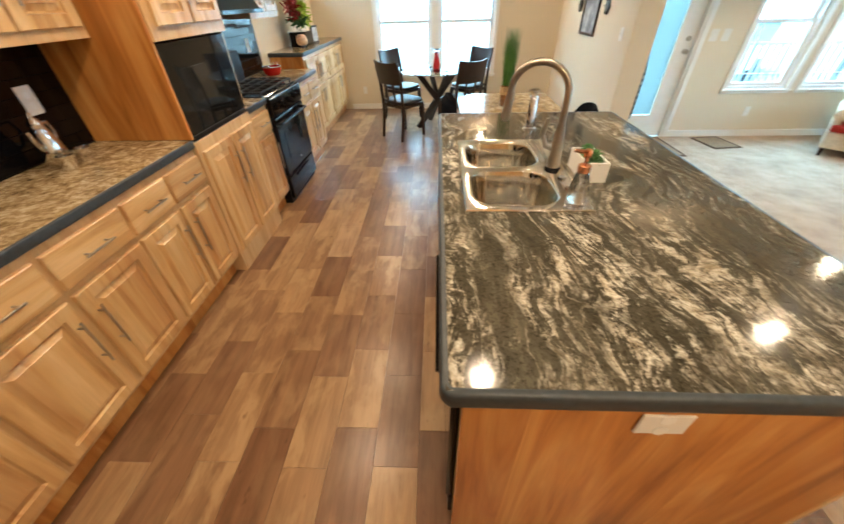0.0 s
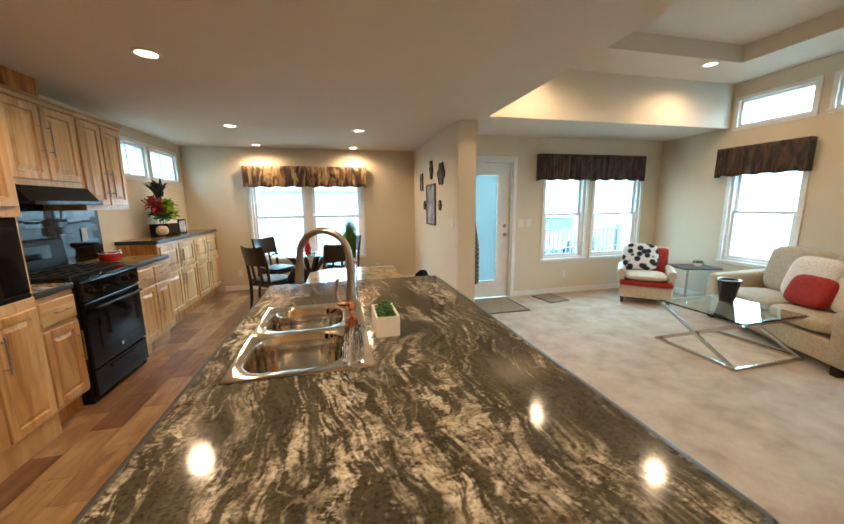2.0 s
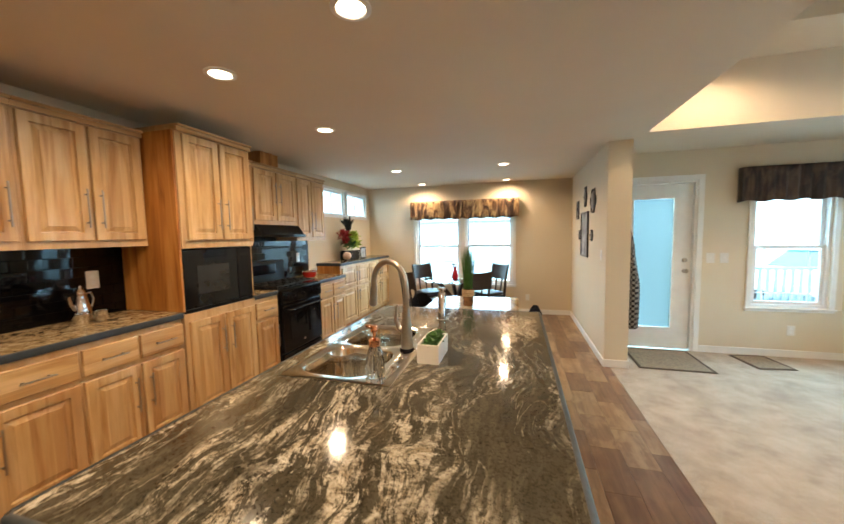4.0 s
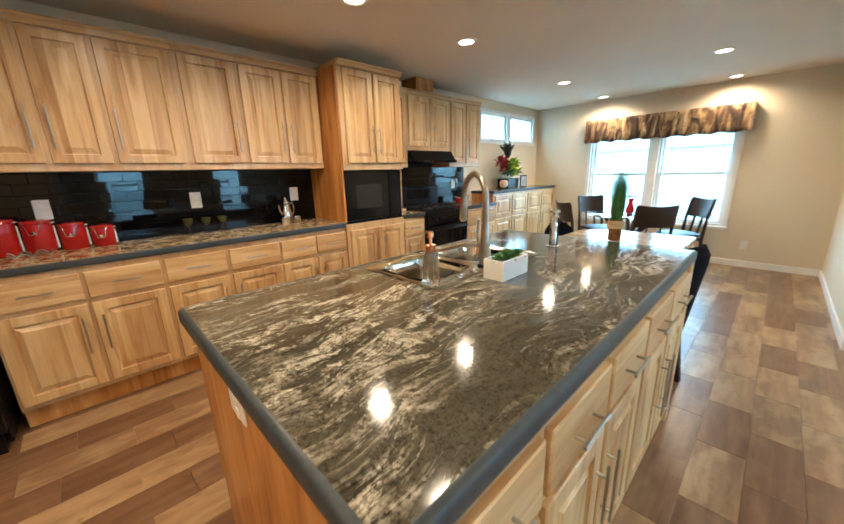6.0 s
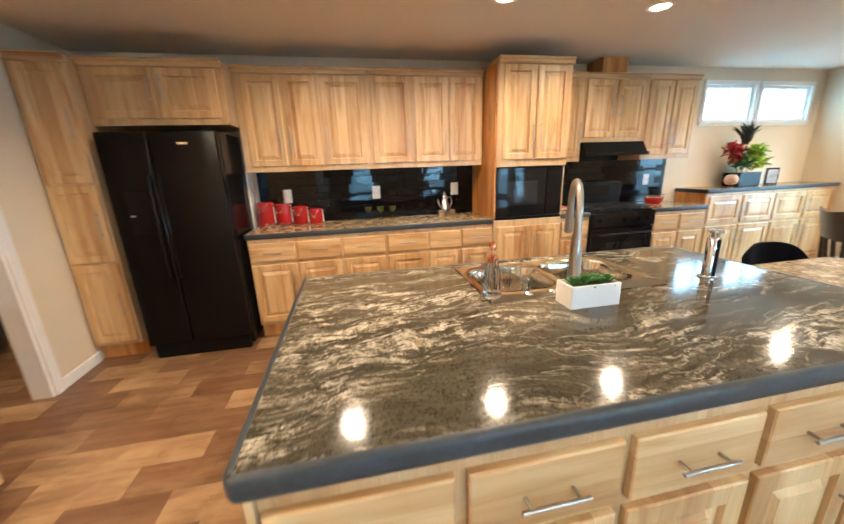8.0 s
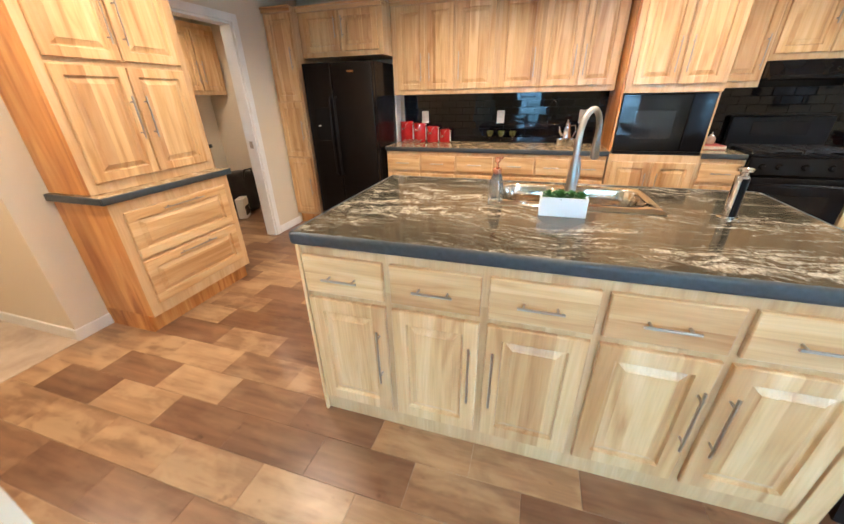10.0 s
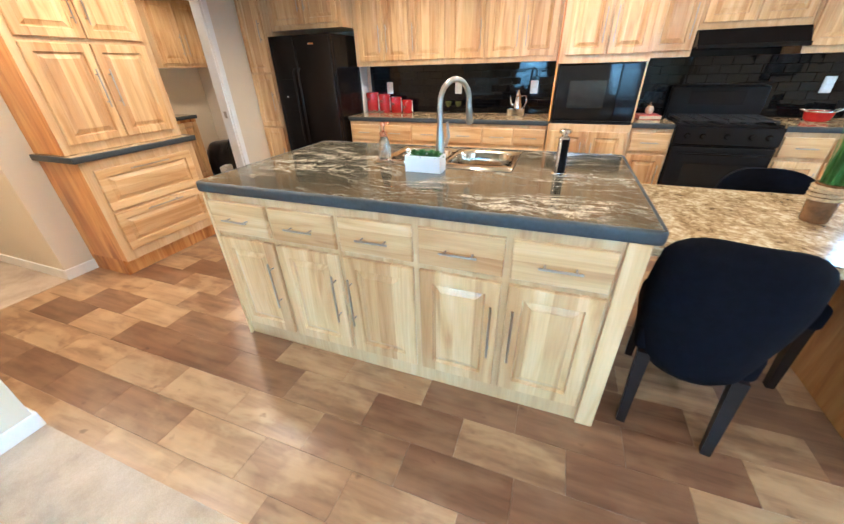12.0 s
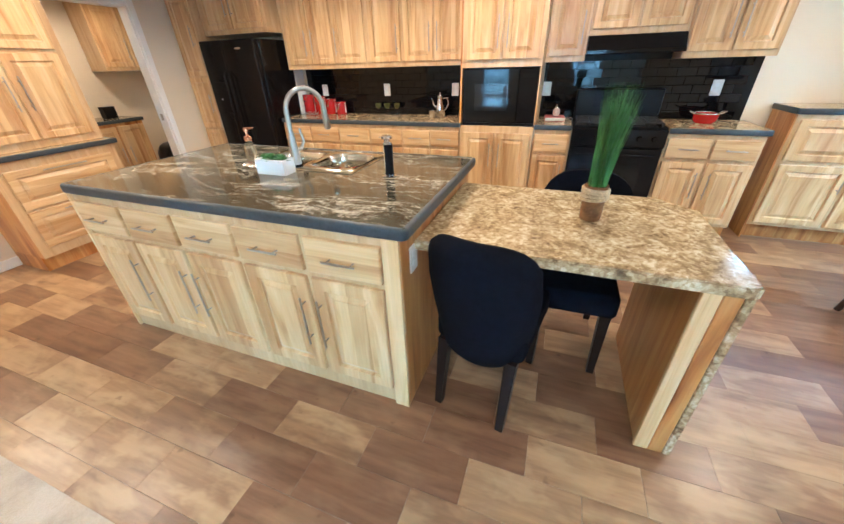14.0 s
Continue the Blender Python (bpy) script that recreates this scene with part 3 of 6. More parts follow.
def downlight(x, y, z, first=[None]):
    if first[0] is None:
        e = thing("ceiling_light", pose(x, y, z), "round recessed downlight with white trim, switched on", "ceiling light", "recessed downlights")
        bm = bmesh.new()
        n = 32
        for r0, z0, r1, z1 in ((0.085, 0.0, 0.085, -0.006), (0.085, -0.006, 0.064, -0.009), (0.064, -0.009, 0.058, -0.002)):
            a = [bm.verts.new((r0 * math.cos(2 * math.pi * i / n), r0 * math.sin(2 * math.pi * i / n), z0)) for i in range(n)]
            b = [bm.verts.new((r1 * math.cos(2 * math.pi * i / n), r1 * math.sin(2 * math.pi * i / n), z1)) for i in range(n)]
            for i in range(n):
                bm.faces.new((a[i], a[(i + 1) % n], b[(i + 1) % n], b[i]))
        part("trim_ring", bm, M_trim, e, smooth=40)
        part("lens", lathe(bmesh.new(), [(0.058, -0.001), (0.058, -0.004)], 24), M_lamp, e, "bright warm lens")
        first[0] = e
    else:
        copy_thing(first[0], pose(x, y, z))
    d = bpy.data.lights.new("downlight", "SPOT")
    d.energy, d.color, d.spot_size, d.spot_blend, d.shadow_soft_size = LAMP_W * 4, WARM, radians(163), 0.6, 0.05
    new("downlight", d).matrix_world = look((x, y, z - 0.03), (x, y, 0))


for x, y in LIGHTS:
    downlight(x, y, CZ - 0.001)
# unseen lamps, assumed: added to brighten utility room, hutch side and hall
downlight(-0.8, -2.5, CZ - 0.001)
downlight(1.45, -0.95, CZ - 0.001)
downlight(1.5, -2.4, CZ - 0.001)
for x, y in HIGH:
    downlight(x, y, (3.12 if 2.75 < x < 4.95 and 0.2 < y < 2.88 else TZ) - 0.001)

# ---- cabinets ----
def panel_bm(w, h, t=0.02, rail=0.055, flat=False):
    """A raised-panel front from (0, 0, 0) to (w, t, h), its face towards -y."""
    bm = bmesh.new()
    rail = min(rail, h * 0.26 if h > 0.2 else h * 0.13, w * 0.26)
    loops = [(0, t), (0, 0.004), (0.004, 0)]
    if not flat:
        loops += [(rail, 0), (rail + 0.002, 0.006), (rail + 0.005, 0.013), (rail + 0.012, 0.013), (rail + 0.036, 0.003), (rail + 0.038, 0.0005)]
    rings = [[bm.verts.new(p) for p in ((i, y, i), (w - i, y, i), (w - i, y, h - i), (i, y, h - i))] for i, y in loops]
    for a, b in zip(rings, rings[1:]):
        for k in range(4):
            bm.faces.new((a[k], a[(k + 1) % 4], b[(k + 1) % 4], b[k]))
    bm.faces.new(rings[-1])
    bm.faces.new(rings[0][::-1])
    return bm


def pull(parent, x, z, length, upright, y=0.0):
    bm = bmesh.new()
    d = Vector((0, 0, length / 2)) if upright else Vector((length / 2, 0, 0))
    c = Vector((x, y - 0.030, z))
    tube(bm, [c - d, c + d], 0.005, 8)
    for s in (-0.36, 0.36):
        q = c + d * 2 * s
        tube(bm, [q, q + Vector((0, 0.030, 0))], 0.0045, 6)
    return part("handle", bm, M_nickel, parent, "satin nickel bar handle", smooth=50)


def front(unit, kind, x, z, w, h, hand=None, upright=True, hz=None, hl=0.2, rail=None):
    """A door or drawer front on a unit. hand: the handle's x within the front, in metres from its left edge."""
    ob = part(kind, panel_bm(w, h, flat=kind == "drawer" and h < 0.2, rail=rail or (0.05 if kind == "door" else 0.024)), M_wood if kind == "door" else M_woodx, unit)
    ob.location = (x, -0.02, z)
    if hand is not None:
        pull(ob, hand, h / 2 if hz is None else hz, hl, upright)
    return ob


def carcass(unit, w, d, z0, z1, toe=True, label="", m=None):
    bm = bmesh.new()
    box(bm, 0, w, 0, d, z0 + (0.1 if toe else 0), z1, 0.002)
    if toe:
        part("toe_kick", B(0.0, w, 0.06, d, FZ, z0 + 0.0985), M_panel, unit, "stained recessed toe kick")
    return part("body", bm, m or M_frame, unit, label)


def base_unit(m, w, cols, d=0.58, drawers=True, top=0.875, group="kitchen base cabinets", label="natural hickory base cabinet with drawers over raised-panel doors", name="base_cabinet"):
    """cols: (x0, x1, side of the door's handle: 'l' or 'r')."""
    u = thing(name, m, label, "cabinet", group)
    carcass(u, w, d, 0 if drawers else FZ, top, drawers)
    for x0, x1, side in cols:
        ww = x1 - x0
        if drawers:
            front(u, "drawer", x0, 0.675, ww, 0.155, ww / 2, False, hl=0.14)
            front(u, "door", x0, 0.13, ww, 0.515, 0.035 if side == "l" else ww - 0.035, True, 0.33, 0.22)
        else:
            front(u, "door", x0, 0.13, ww, 0.70, 0.035 if side == "l" else ww - 0.035, True, 0.5, 0.22)
    return u


def upper_unit(m, w, h, cols, d=0.31, crown=True, group="kitchen wall cabinets", label="natural hickory wall cabinet with raised-panel doors", hl=0.24, drop=0.045):
    u = thing("wall_cabinet", m, label, "cabinet", group)
    carcass(u, w, d, 0, h, False)
    for x0, x1, side in cols:
        ww = x1 - x0
        front(u, "door", x0, drop, ww, h - drop - 0.06, 0.03 if side == "l" else ww - 0.03, True, 0.2 if h > 0.7 else (h - drop) / 2, min(hl, h * 0.4))
    if crown:
        bm = bmesh.new()
        box(bm, -0.001, w + 0.001, -0.022, 0.10, h - 0.05, h - 0.02, 0.003)
        box(bm, -0.002, w + 0.002, -0.040, 0.10, h - 0.02, h, 0.006)
        part("crown_moulding", bm, M_woodx, u)
    return u


FX = -1.40           # face of the base run; the counter's edge is 20 mm proud
UX = -1.65           # face of the wall cabinets


def P(y, x=FX, z=0.0, r=90):
    return pose(x, y, z, 0, 0, r)


base_unit(P(-0.62), 0.755, [(0.01, 0.37, "r"), (0.39, 0.745, "l")], d=0.55)
base_unit(P(0.135), 0.775, [(0.015, 0.375, "r"), (0.405, 0.765, "l")], d=0.55)
base_unit(P(0.91), 0.615, [(0.01, 0.30, "r"), (0.32, 0.61, "l")], d=0.55)
base_unit(P(1.535, -1.38), 0.695, [(0.03, 0.34, "r"), (0.36, 0.67, "l")], d=0.57, drawers=False, top=0.89, label="natural hickory base cabinet with two tall doors under the microwave")
base_unit(P(2.235), 0.325, [(0.015, 0.305, "r")], d=0.55, label="narrow hickory base cabinet beside the range")
base_unit(P(3.295), 0.665, [(0.02, 0.32, "r"), (0.345, 0.645, "l")], d=0.55)


def counter(name, pieces, edges, top_m, label, z0=0.872, z1=0.91):
    e = thing(name, pose(0, 0, 0), label, "countertop")
    bm = bmesh.new()
    for p in pieces:
        box(bm, *p, z0, z1)
    part("top", bm, top_m, e)
    for q in edges:
        part("edge_band", B(*q, z0 - 0.004, z1 + 0.001, bev=0.007, seg=3), M_edge, e, "dark slate edge band", smooth=50)
    return e


counter("countertop", [(-1.945, -1.392, -0.625, 1.532)], [(-1.392, -1.378, -0.625, 1.532), (-1.945, -1.392, -0.637, -0.6252)], M_brown, "brown speckled stone-look worktop with dark edge")
counter("countertop", [(-1.945, -1.392, 2.232, 2.555)], [(-1.392, -1.378, 2.232, 2.555)], M_brown, "short brown speckled worktop beside the range")
counter("countertop", [(-1.945, -1.392, 3.30, 3.965)], [(-1.392, -1.378, 3.30, 3.977), (-1.945, -1.392, 3.9652, 3.977)], M_brown, "brown speckled worktop between range and wall")

# wall cabinets
UB, UT = 1.40, 2.22
upper_unit(P(-0.60, UX, UB), 0.655, UT - UB, [(0.055, 0.345, "r"), (0.37, 0.64, "l")])
upper_unit(P(0.055, UX, UB), 0.40, UT - UB, [(0.012, 0.375, "l")])
upper_unit(P(0.455, UX, UB), 0.395, UT - UB, [(0.03, 0.375, "r")])
upper_unit(P(0.85, UX, UB), 0.665, UT - UB, [(0.02, 0.325, "r"), (0.345, 0.64, "l")])
upper_unit(P(1.545, -1.365, 1.375), 0.69, 0.885, [(0.045, 0.34, "r"), (0.36, 0.655, "l")], d=0.58, label="deep hickory cabinet above the microwave", drop=0.06)
upper_unit(P(2.24, UX, UB), 0.325, UT - UB, [(0.02, 0.305, "r")])
upper_unit(P(2.567, UX, 1.585), 0.713, UT - 1.585, [(0.02, 0.345, "r"), (0.365, 0.693, "l")], label="short hickory cabinet above the range hood")
upper_unit(P(3.282, UX, UB), 0.62, UT - UB, [(0.02, 0.30, "r"), (0.32, 0.60, "l")])
tp = thing("tall_end_panel", pose(0, 0, 0), "stained hickory end panel between worktop and microwave", "panel")
part("board", B(-1.945, -1.375, 1.527, 1.5445, 0.912, 2.215, bev=0.002), M_panel, tp)
tq = thing("microwave_end_panel", pose(0, 0, 0), "pale hickory end panel between microwave and tile", "panel")
part("board", B(-1.945, -1.39, 2.2215, 2.2345, 0.912, 1.374, bev=0.002), M_wood, tq)
tb = thing("vent_cover", pose(0, 0, 0), "stained wooden vent cover box on the wall cabinets", "vent cover")
part("box_body", B(-1.95, -1.70, 2.78, 3.06, UT + 0.001, CZ - 0.002, bev=0.002), M_panel, tb)

# tall cabinet in the corner, and the bridge above the fridge
u = thing("tall_cabinet", P(-1.845, -1.34), "tall narrow hickory pantry cabinet in the corner", "cabinet")
carcass(u, 0.33, 0.60, 0, 2.2)
front(u, "door", 0.015, 0.13, 0.30, 0.64, 0.27, True)
front(u, "door", 0.015, 0.79, 0.30, 0.56, 0.27, True)
front(u, "door", 0.015, 1.37, 0.30, 0.77, 0.27, True)
bm = bmesh.new()
box(bm, -0.001, 0.331, -0.022, 0.10, 2.15, 2.18, 0.003)
box(bm, -0.002, 0.332, -0.040, 0.10, 2.18, 2.2, 0.006)
part("crown_moulding", bm, M_woodx, u)
upper_unit(P(-1.512, -1.44, 1.76), 0.91, UT - 1.78, [(0.06, 0.45, "r"), (0.47, 0.86, "l")], d=0.5, label="hickory bridge cabinet above the refrigerator")
ep = thing("refrigerator_end_panel", pose(0, 0, 0), "narrow white end panel beside the refrigerator", "panel")
part("board", B(-1.95, -1.79, -0.654, -0.640, FZ, 1.755, bev=0.002), M_trim, ep)

# refrigerator
fr = thing("refrigerator", P(-1.42, -1.24), "black side-by-side refrigerator with textured doors", "refrigerator")
part("case", B(0.0, 0.762, 0.07, 0.695, 0.0, 1.70, bev=0.006), M_fridge, fr)
dl = part("freezer_door", B(0.002, 0.318, 0.0, 0.065, 0.09, 1.70, bev=0.012, seg=3), M_fridge, fr, smooth=50)
dr = part("fridge_door", B(0.325, 0.760, 0.0, 0.065, 0.09, 1.70, bev=0.012, seg=3), M_fridge, fr, smooth=50)
part("door_handle", tube(bmesh.new(), [(0.29, -0.002, 0.62), (0.29, -0.04, 0.66), (0.29, -0.04, 1.36), (0.29, -0.002, 1.40)], 0.012, 8), M_black, dl, smooth=50)
part("door_handle", tube(bmesh.new(), [(0.355, -0.002, 0.62), (0.355, -0.04, 0.66), (0.355, -0.04, 1.36), (0.355, -0.002, 1.40)], 0.012, 8), M_black, dr, smooth=50)
part("dispenser", B(0.09, 0.26, -0.004, 0.004, 0.98, 1.30, bev=0.003), M_black, dl, "black water dispenser panel")
part("badge", B(0.50, 0.57, -0.002, 0.002, 1.61, 1.625), M_chrome, dr, "small chrome badge")
part("indicator", B(0.115, 0.14, -0.007, -0.004, 1.12, 1.13), M_plate, dl)
part("kick_plate", B(0.03, 0.735, 0.03, 0.07, FZ, 0.085), M_blackm, fr)

# microwave on the low worktop
mw = thing("microwave", P(1.555, -1.385, 0.892), "large black built-in microwave with a glass door", "microwave")
part("case", B(0.0, 0.665, 0.02, 0.50, 0.0, 0.478, bev=0.004), M_blackm, mw)
md = part("door", B(0.0, 0.50, 0.0, 0.019, 0.03, 0.475, bev=0.004), M_glassblk, mw)
part("window", B(0.11, 0.41, -0.003, 0.0, 0.13, 0.35, bev=0.001), plain("microwave_mesh_glass", (0.016, 0.018, 0.02), 0.05), md, "grey see-through mesh window")
mp_ = part("control_panel", B(0.503, 0.665, 0.0, 0.019, 0.03, 0.475, bev=0.004), M_black, mw)
part("display", B(0.53, 0.64, -0.002, 0.0, 0.40, 0.43), M_glassblk, mp_)
part("vent_strip", B(0.0, 0.665, 0.0, 0.019, 0.0, 0.027, bev=0.003), M_blackm, mw)

# range
rg = thing("gas_range", P(2.562, -1.39), "black freestanding gas range with cast-iron grates", "range")
RW = 0.73
part("side_body", B(0.0, RW, 0.0, 0.53, FZ, 0.895, bev=0.004), M_blackm, rg)
ov = part("oven_door", B(0.01, RW - 0.01, -0.035, -0.001, 0.24, 0.74, bev=0.008, seg=2), M_black, rg)
part("oven_window", B(0.13, RW - 0.13, -0.038, -0.035, 0.36, 0.60, bev=0.001), M_glassblk, ov)
part("oven_handle", tube(bmesh.new(), [(0.06, -0.036, 0.69), (0.06, -0.075, 0.69), (RW - 0.06, -0.075, 0.69), (RW - 0.06, -0.036, 0.69)], 0.011, 8), M_black, ov, smooth=50)
part("badge", lathe(bmesh.new(), [(0.016, 0), (0.016, 0.003)], 20), M_chrome, ov, "round chrome badge").matrix_local = pose(RW / 2, -0.036, 0.31, 90)
dw = part("bottom_drawer", B(0.01, RW - 0.01, -0.03, -0.001, 0.02, 0.225, bev=0.008, seg=2), M_black, rg)
part("drawer_grip", B(0.2, RW - 0.2, -0.04, -0.03, 0.17, 0.20, bev=0.004), M_black, dw)
cp = part("control_panel", B(0.0, RW, -0.04, -0.001, 0.75, 0.90, bev=0.012, seg=3), M_black, rg)
for i, kx in enumerate((0.09, 0.20, 0.365, 0.53, 0.64)):
    part("knob", lathe(bmesh.new(), [(0.024, 0), (0.022, 0.012), (0.017, 0.022), (0.015, 0.026)], 16), M_black, cp, smooth=45).matrix_local = pose(kx, -0.041, 0.825, 90)
part("cooktop", B(0.0, RW, 0.0, 0.47, 0.895, 0.912, bev=0.005), M_black, rg)
for gx in (0.03, 0.37):
    bm = bmesh.new()
    for k in range(5):
        yy = 0.04 + 0.095 * k
        beam(bm, (gx, yy, 0.938), (gx + 0.32, yy, 0.938), 0.012, 0.012)
    for k in range(4):
        xx = gx + 0.106 * k
        beam(bm, (xx, 0.03, 0.938), (xx, 0.43, 0.938), 0.012, 0.012)
    for xx in (gx, gx + 0.32):
        for yy in (0.035, 0.425):
            beam(bm, (xx, yy, 0.911), (xx, yy, 0.935), 0.014, 0.014)
    part("grate", bm, M_iron, rg, "cast-iron grate")
    for yy in (0.13, 0.33):
        part("burner_cap", lathe(bmesh.new(), [(0.045, 0), (0.045, 0.008), (0.032, 0.014)], 20, (gx + 0.16, yy, 0.911)), M_iron, rg, smooth=45)
bg = part("backguard", B(0.0, RW, 0.475, 0.535, 0.90, 1.17, bev=0.012, seg=2), M_blackm, rg)
part("display", B(0.16, 0.57, 0.471, 0.475, 1.02, 1.13, bev=0.001), M_black, bg)

hd = thing("range_hood", P(2.57, -1.52), "black under-cabinet range hood", "range hood")
bm = bmesh.new()
vs = [bm.verts.new(p) for p in [(0, 0.02, 0.02), (0.707, 0.02, 0.02), (0.707, 0.42, 0.0), (0, 0.42, 0.0), (0, 0.10, 0.135), (0.707, 0.10, 0.135), (0.707, 0.42, 0.135), (0, 0.42, 0.135)]]
for f in ((0, 1, 2, 3), (4, 5, 6, 7), (0, 1, 5, 4), (1, 2, 6, 5), (2, 3, 7, 6), (3, 0, 4, 7)):
    bm.faces.new([vs[i] for i in f])
part("canopy", bm, M_black, hd)
part("lip", B(0, 0.707, 0.0, 0.03, 0.0, 0.03, bev=0.003), M_black, hd)
hd.location.z = 1.448

# ---- island ----
isl = thing("kitchen_island", pose(0, 0, 0), "hickory kitchen island with drawers, doors and stained end panel", "kitchen island")
IW, IL = 1.112, 2.005
bm = bmesh.new()
box(bm, 0.055, IW - 0.022, 0.045, IL - 0.05, FZ, 0.70)
part("body", bm, M_frame, isl)
for q in ((0.055, 0.075, 0.045, IL - 0.05), (0.56, IW - 0.022, 0.045, IL - 0.05), (0.075, 0.56, 0.045, 0.70), (0.075, 0.56, 1.51, IL - 0.05)):
    part("upper_frame", B(*q, 0.70, 0.87), M_frame, isl)
part("end_panel", B(0.05, IW - 0.025, 0.03, 0.045, FZ, 0.872, bev=0.002), M_panel, isl, "orange stained hickory end panel")
part("end_panel", B(0.05, IW - 0.025, IL - 0.05, IL - 0.035, FZ, 0.872, bev=0.002), M_panel, isl, "orange stained hickory end panel")
part("corner_post", B(IW - 0.022, IW - 0.004, 0.03, 0.045, FZ, 0.872, bev=0.002), M_wood, isl)
part("corner_post", B(IW - 0.022, IW - 0.004, IL - 0.105, IL - 0.035, FZ, 0.872, bev=0.002), M_wood, isl)
for i in range(5):
    y0 = 0.052 + i * 0.373
    side = "rrlrl"[i]
    for kind, z, h in (("drawer", 0.665, 0.165), ("door", 0.07, 0.565)):
        ob = part(kind, panel_bm(0.345, h, rail=0.058 if kind == "door" else 0.02, flat=kind == "drawer"), M_wood if kind == "door" else M_woodx, isl)
        ob.matrix_local = pose(IW - 0.002, y0, z, 0, 0, 90)
        if kind == "drawer":
            pull(ob, 0.172, 0.08, 0.15, False)
        else:
            pull(ob, 0.03 if side == "l" else 0.315, 0.33, 0.27, True)
# aisle side: dishwasher and sink doors
for y0, w in ((0.98, 0.45), (1.45, 0.45)):
    ob = part("door", panel_bm(w - 0.02, 0.70), M_wood, isl)
    ob.matrix_local = pose(0.035, y0 + w - 0.01, 0.13, 0, 0, -90)
    pull(ob, 0.04 if y0 < 1.2 else w - 0.06, 0.5, 0.22, True)
dwm = thing("dishwasher", pose(0.035, 0.70, 0.0, 0, 0, -90), "black built-in dishwasher in the island", "dishwasher")
part("door", B(0.0, 0.60, -0.005, 0.019, 0.11, 0.86, bev=0.006), M_black, dwm)
part("kick_plate", B(0.0, 0.60, 0.005, 0.019, FZ, 0.105), M_blackm, dwm)
part("door_handle", tube(bmesh.new(), [(0.06, -0.006, 0.77), (0.06, -0.035, 0.77), (0.54, -0.035, 0.77), (0.54, -0.006, 0.77)], 0.009, 8), M_black, dwm, smooth=50)

SX0, SX1, SY0, SY1 = 0.095, 0.54, 0.705, 1.45
it = thing("island_worktop", pose(0, 0, 0), "dark veined stone worktop with rounded slate edge", "countertop")
bm = bmesh.new()
e0 = 0.012
for a in ((e0, SX0 + 0.02, e0, IL - e0), (SX1 - 0.02, IW - e0, e0, IL - e0), (SX0 + 0.02, SX1 - 0.02, e0, SY0 + 0.02), (SX0 + 0.02, SX1 - 0.02, SY1 - 0.02, IL - e0)):
    box(bm, *a, 0.8725, 0.92)
part("top", bm, M_granite, it)
bm = bmesh.new()
R = 0.03
loop = []
for cx, cy, a0 in ((IW - R, IL - R, 0), (R, IL - R, 90), (R, R, 180), (IW - R, R, 270)):
    for k in range(7):
        a = radians(a0 + k * 15)
        loop.append((cx, cy, math.cos(a), math.sin(a)))
prof = [(-0.018, 0.9205), (-0.006, 0.9195), (-0.001, 0.914), (0.0, 0.906), (0.0, 0.882), (-0.003, 0.874), (-0.010, 0.871), (-0.018, 0.871)]
rows_ = [[bm.verts.new((cx + (R + o) * c, cy + (R + o) * s, z)) for o, z in prof] for cx, cy, c, s in loop]
for i in range(len(rows_)):
    a, b = rows_[i], rows_[(i + 1) % len(rows_)]
    for k in range(len(prof)):
        j = (k + 1) % len(prof)
        bm.faces.new((a[k], b[k], b[j], a[j]))
part("edge_band", bm, M_edge, it, "dark slate rounded edge", smooth=60)


def dshape(x0, x1, y0, y1, r0, r1, n=7):
    """A rounded outline with corner radius r0 at low x and r1 at high x."""
    out = []
    for cx, cy, a0, r in ((x1 - r1, y1 - r1, 0, r1), (x0 + r0, y1 - r0, 90, r0), (x0 + r0, y0 + r0, 180, r0), (x1 - r1, y0 + r1, 270, r1)):
        for k in range(n):
            a = radians(a0 + 90 * k / (n - 1))
            out.append((cx + r * math.cos(a), cy + r * math.sin(a)))
    return out


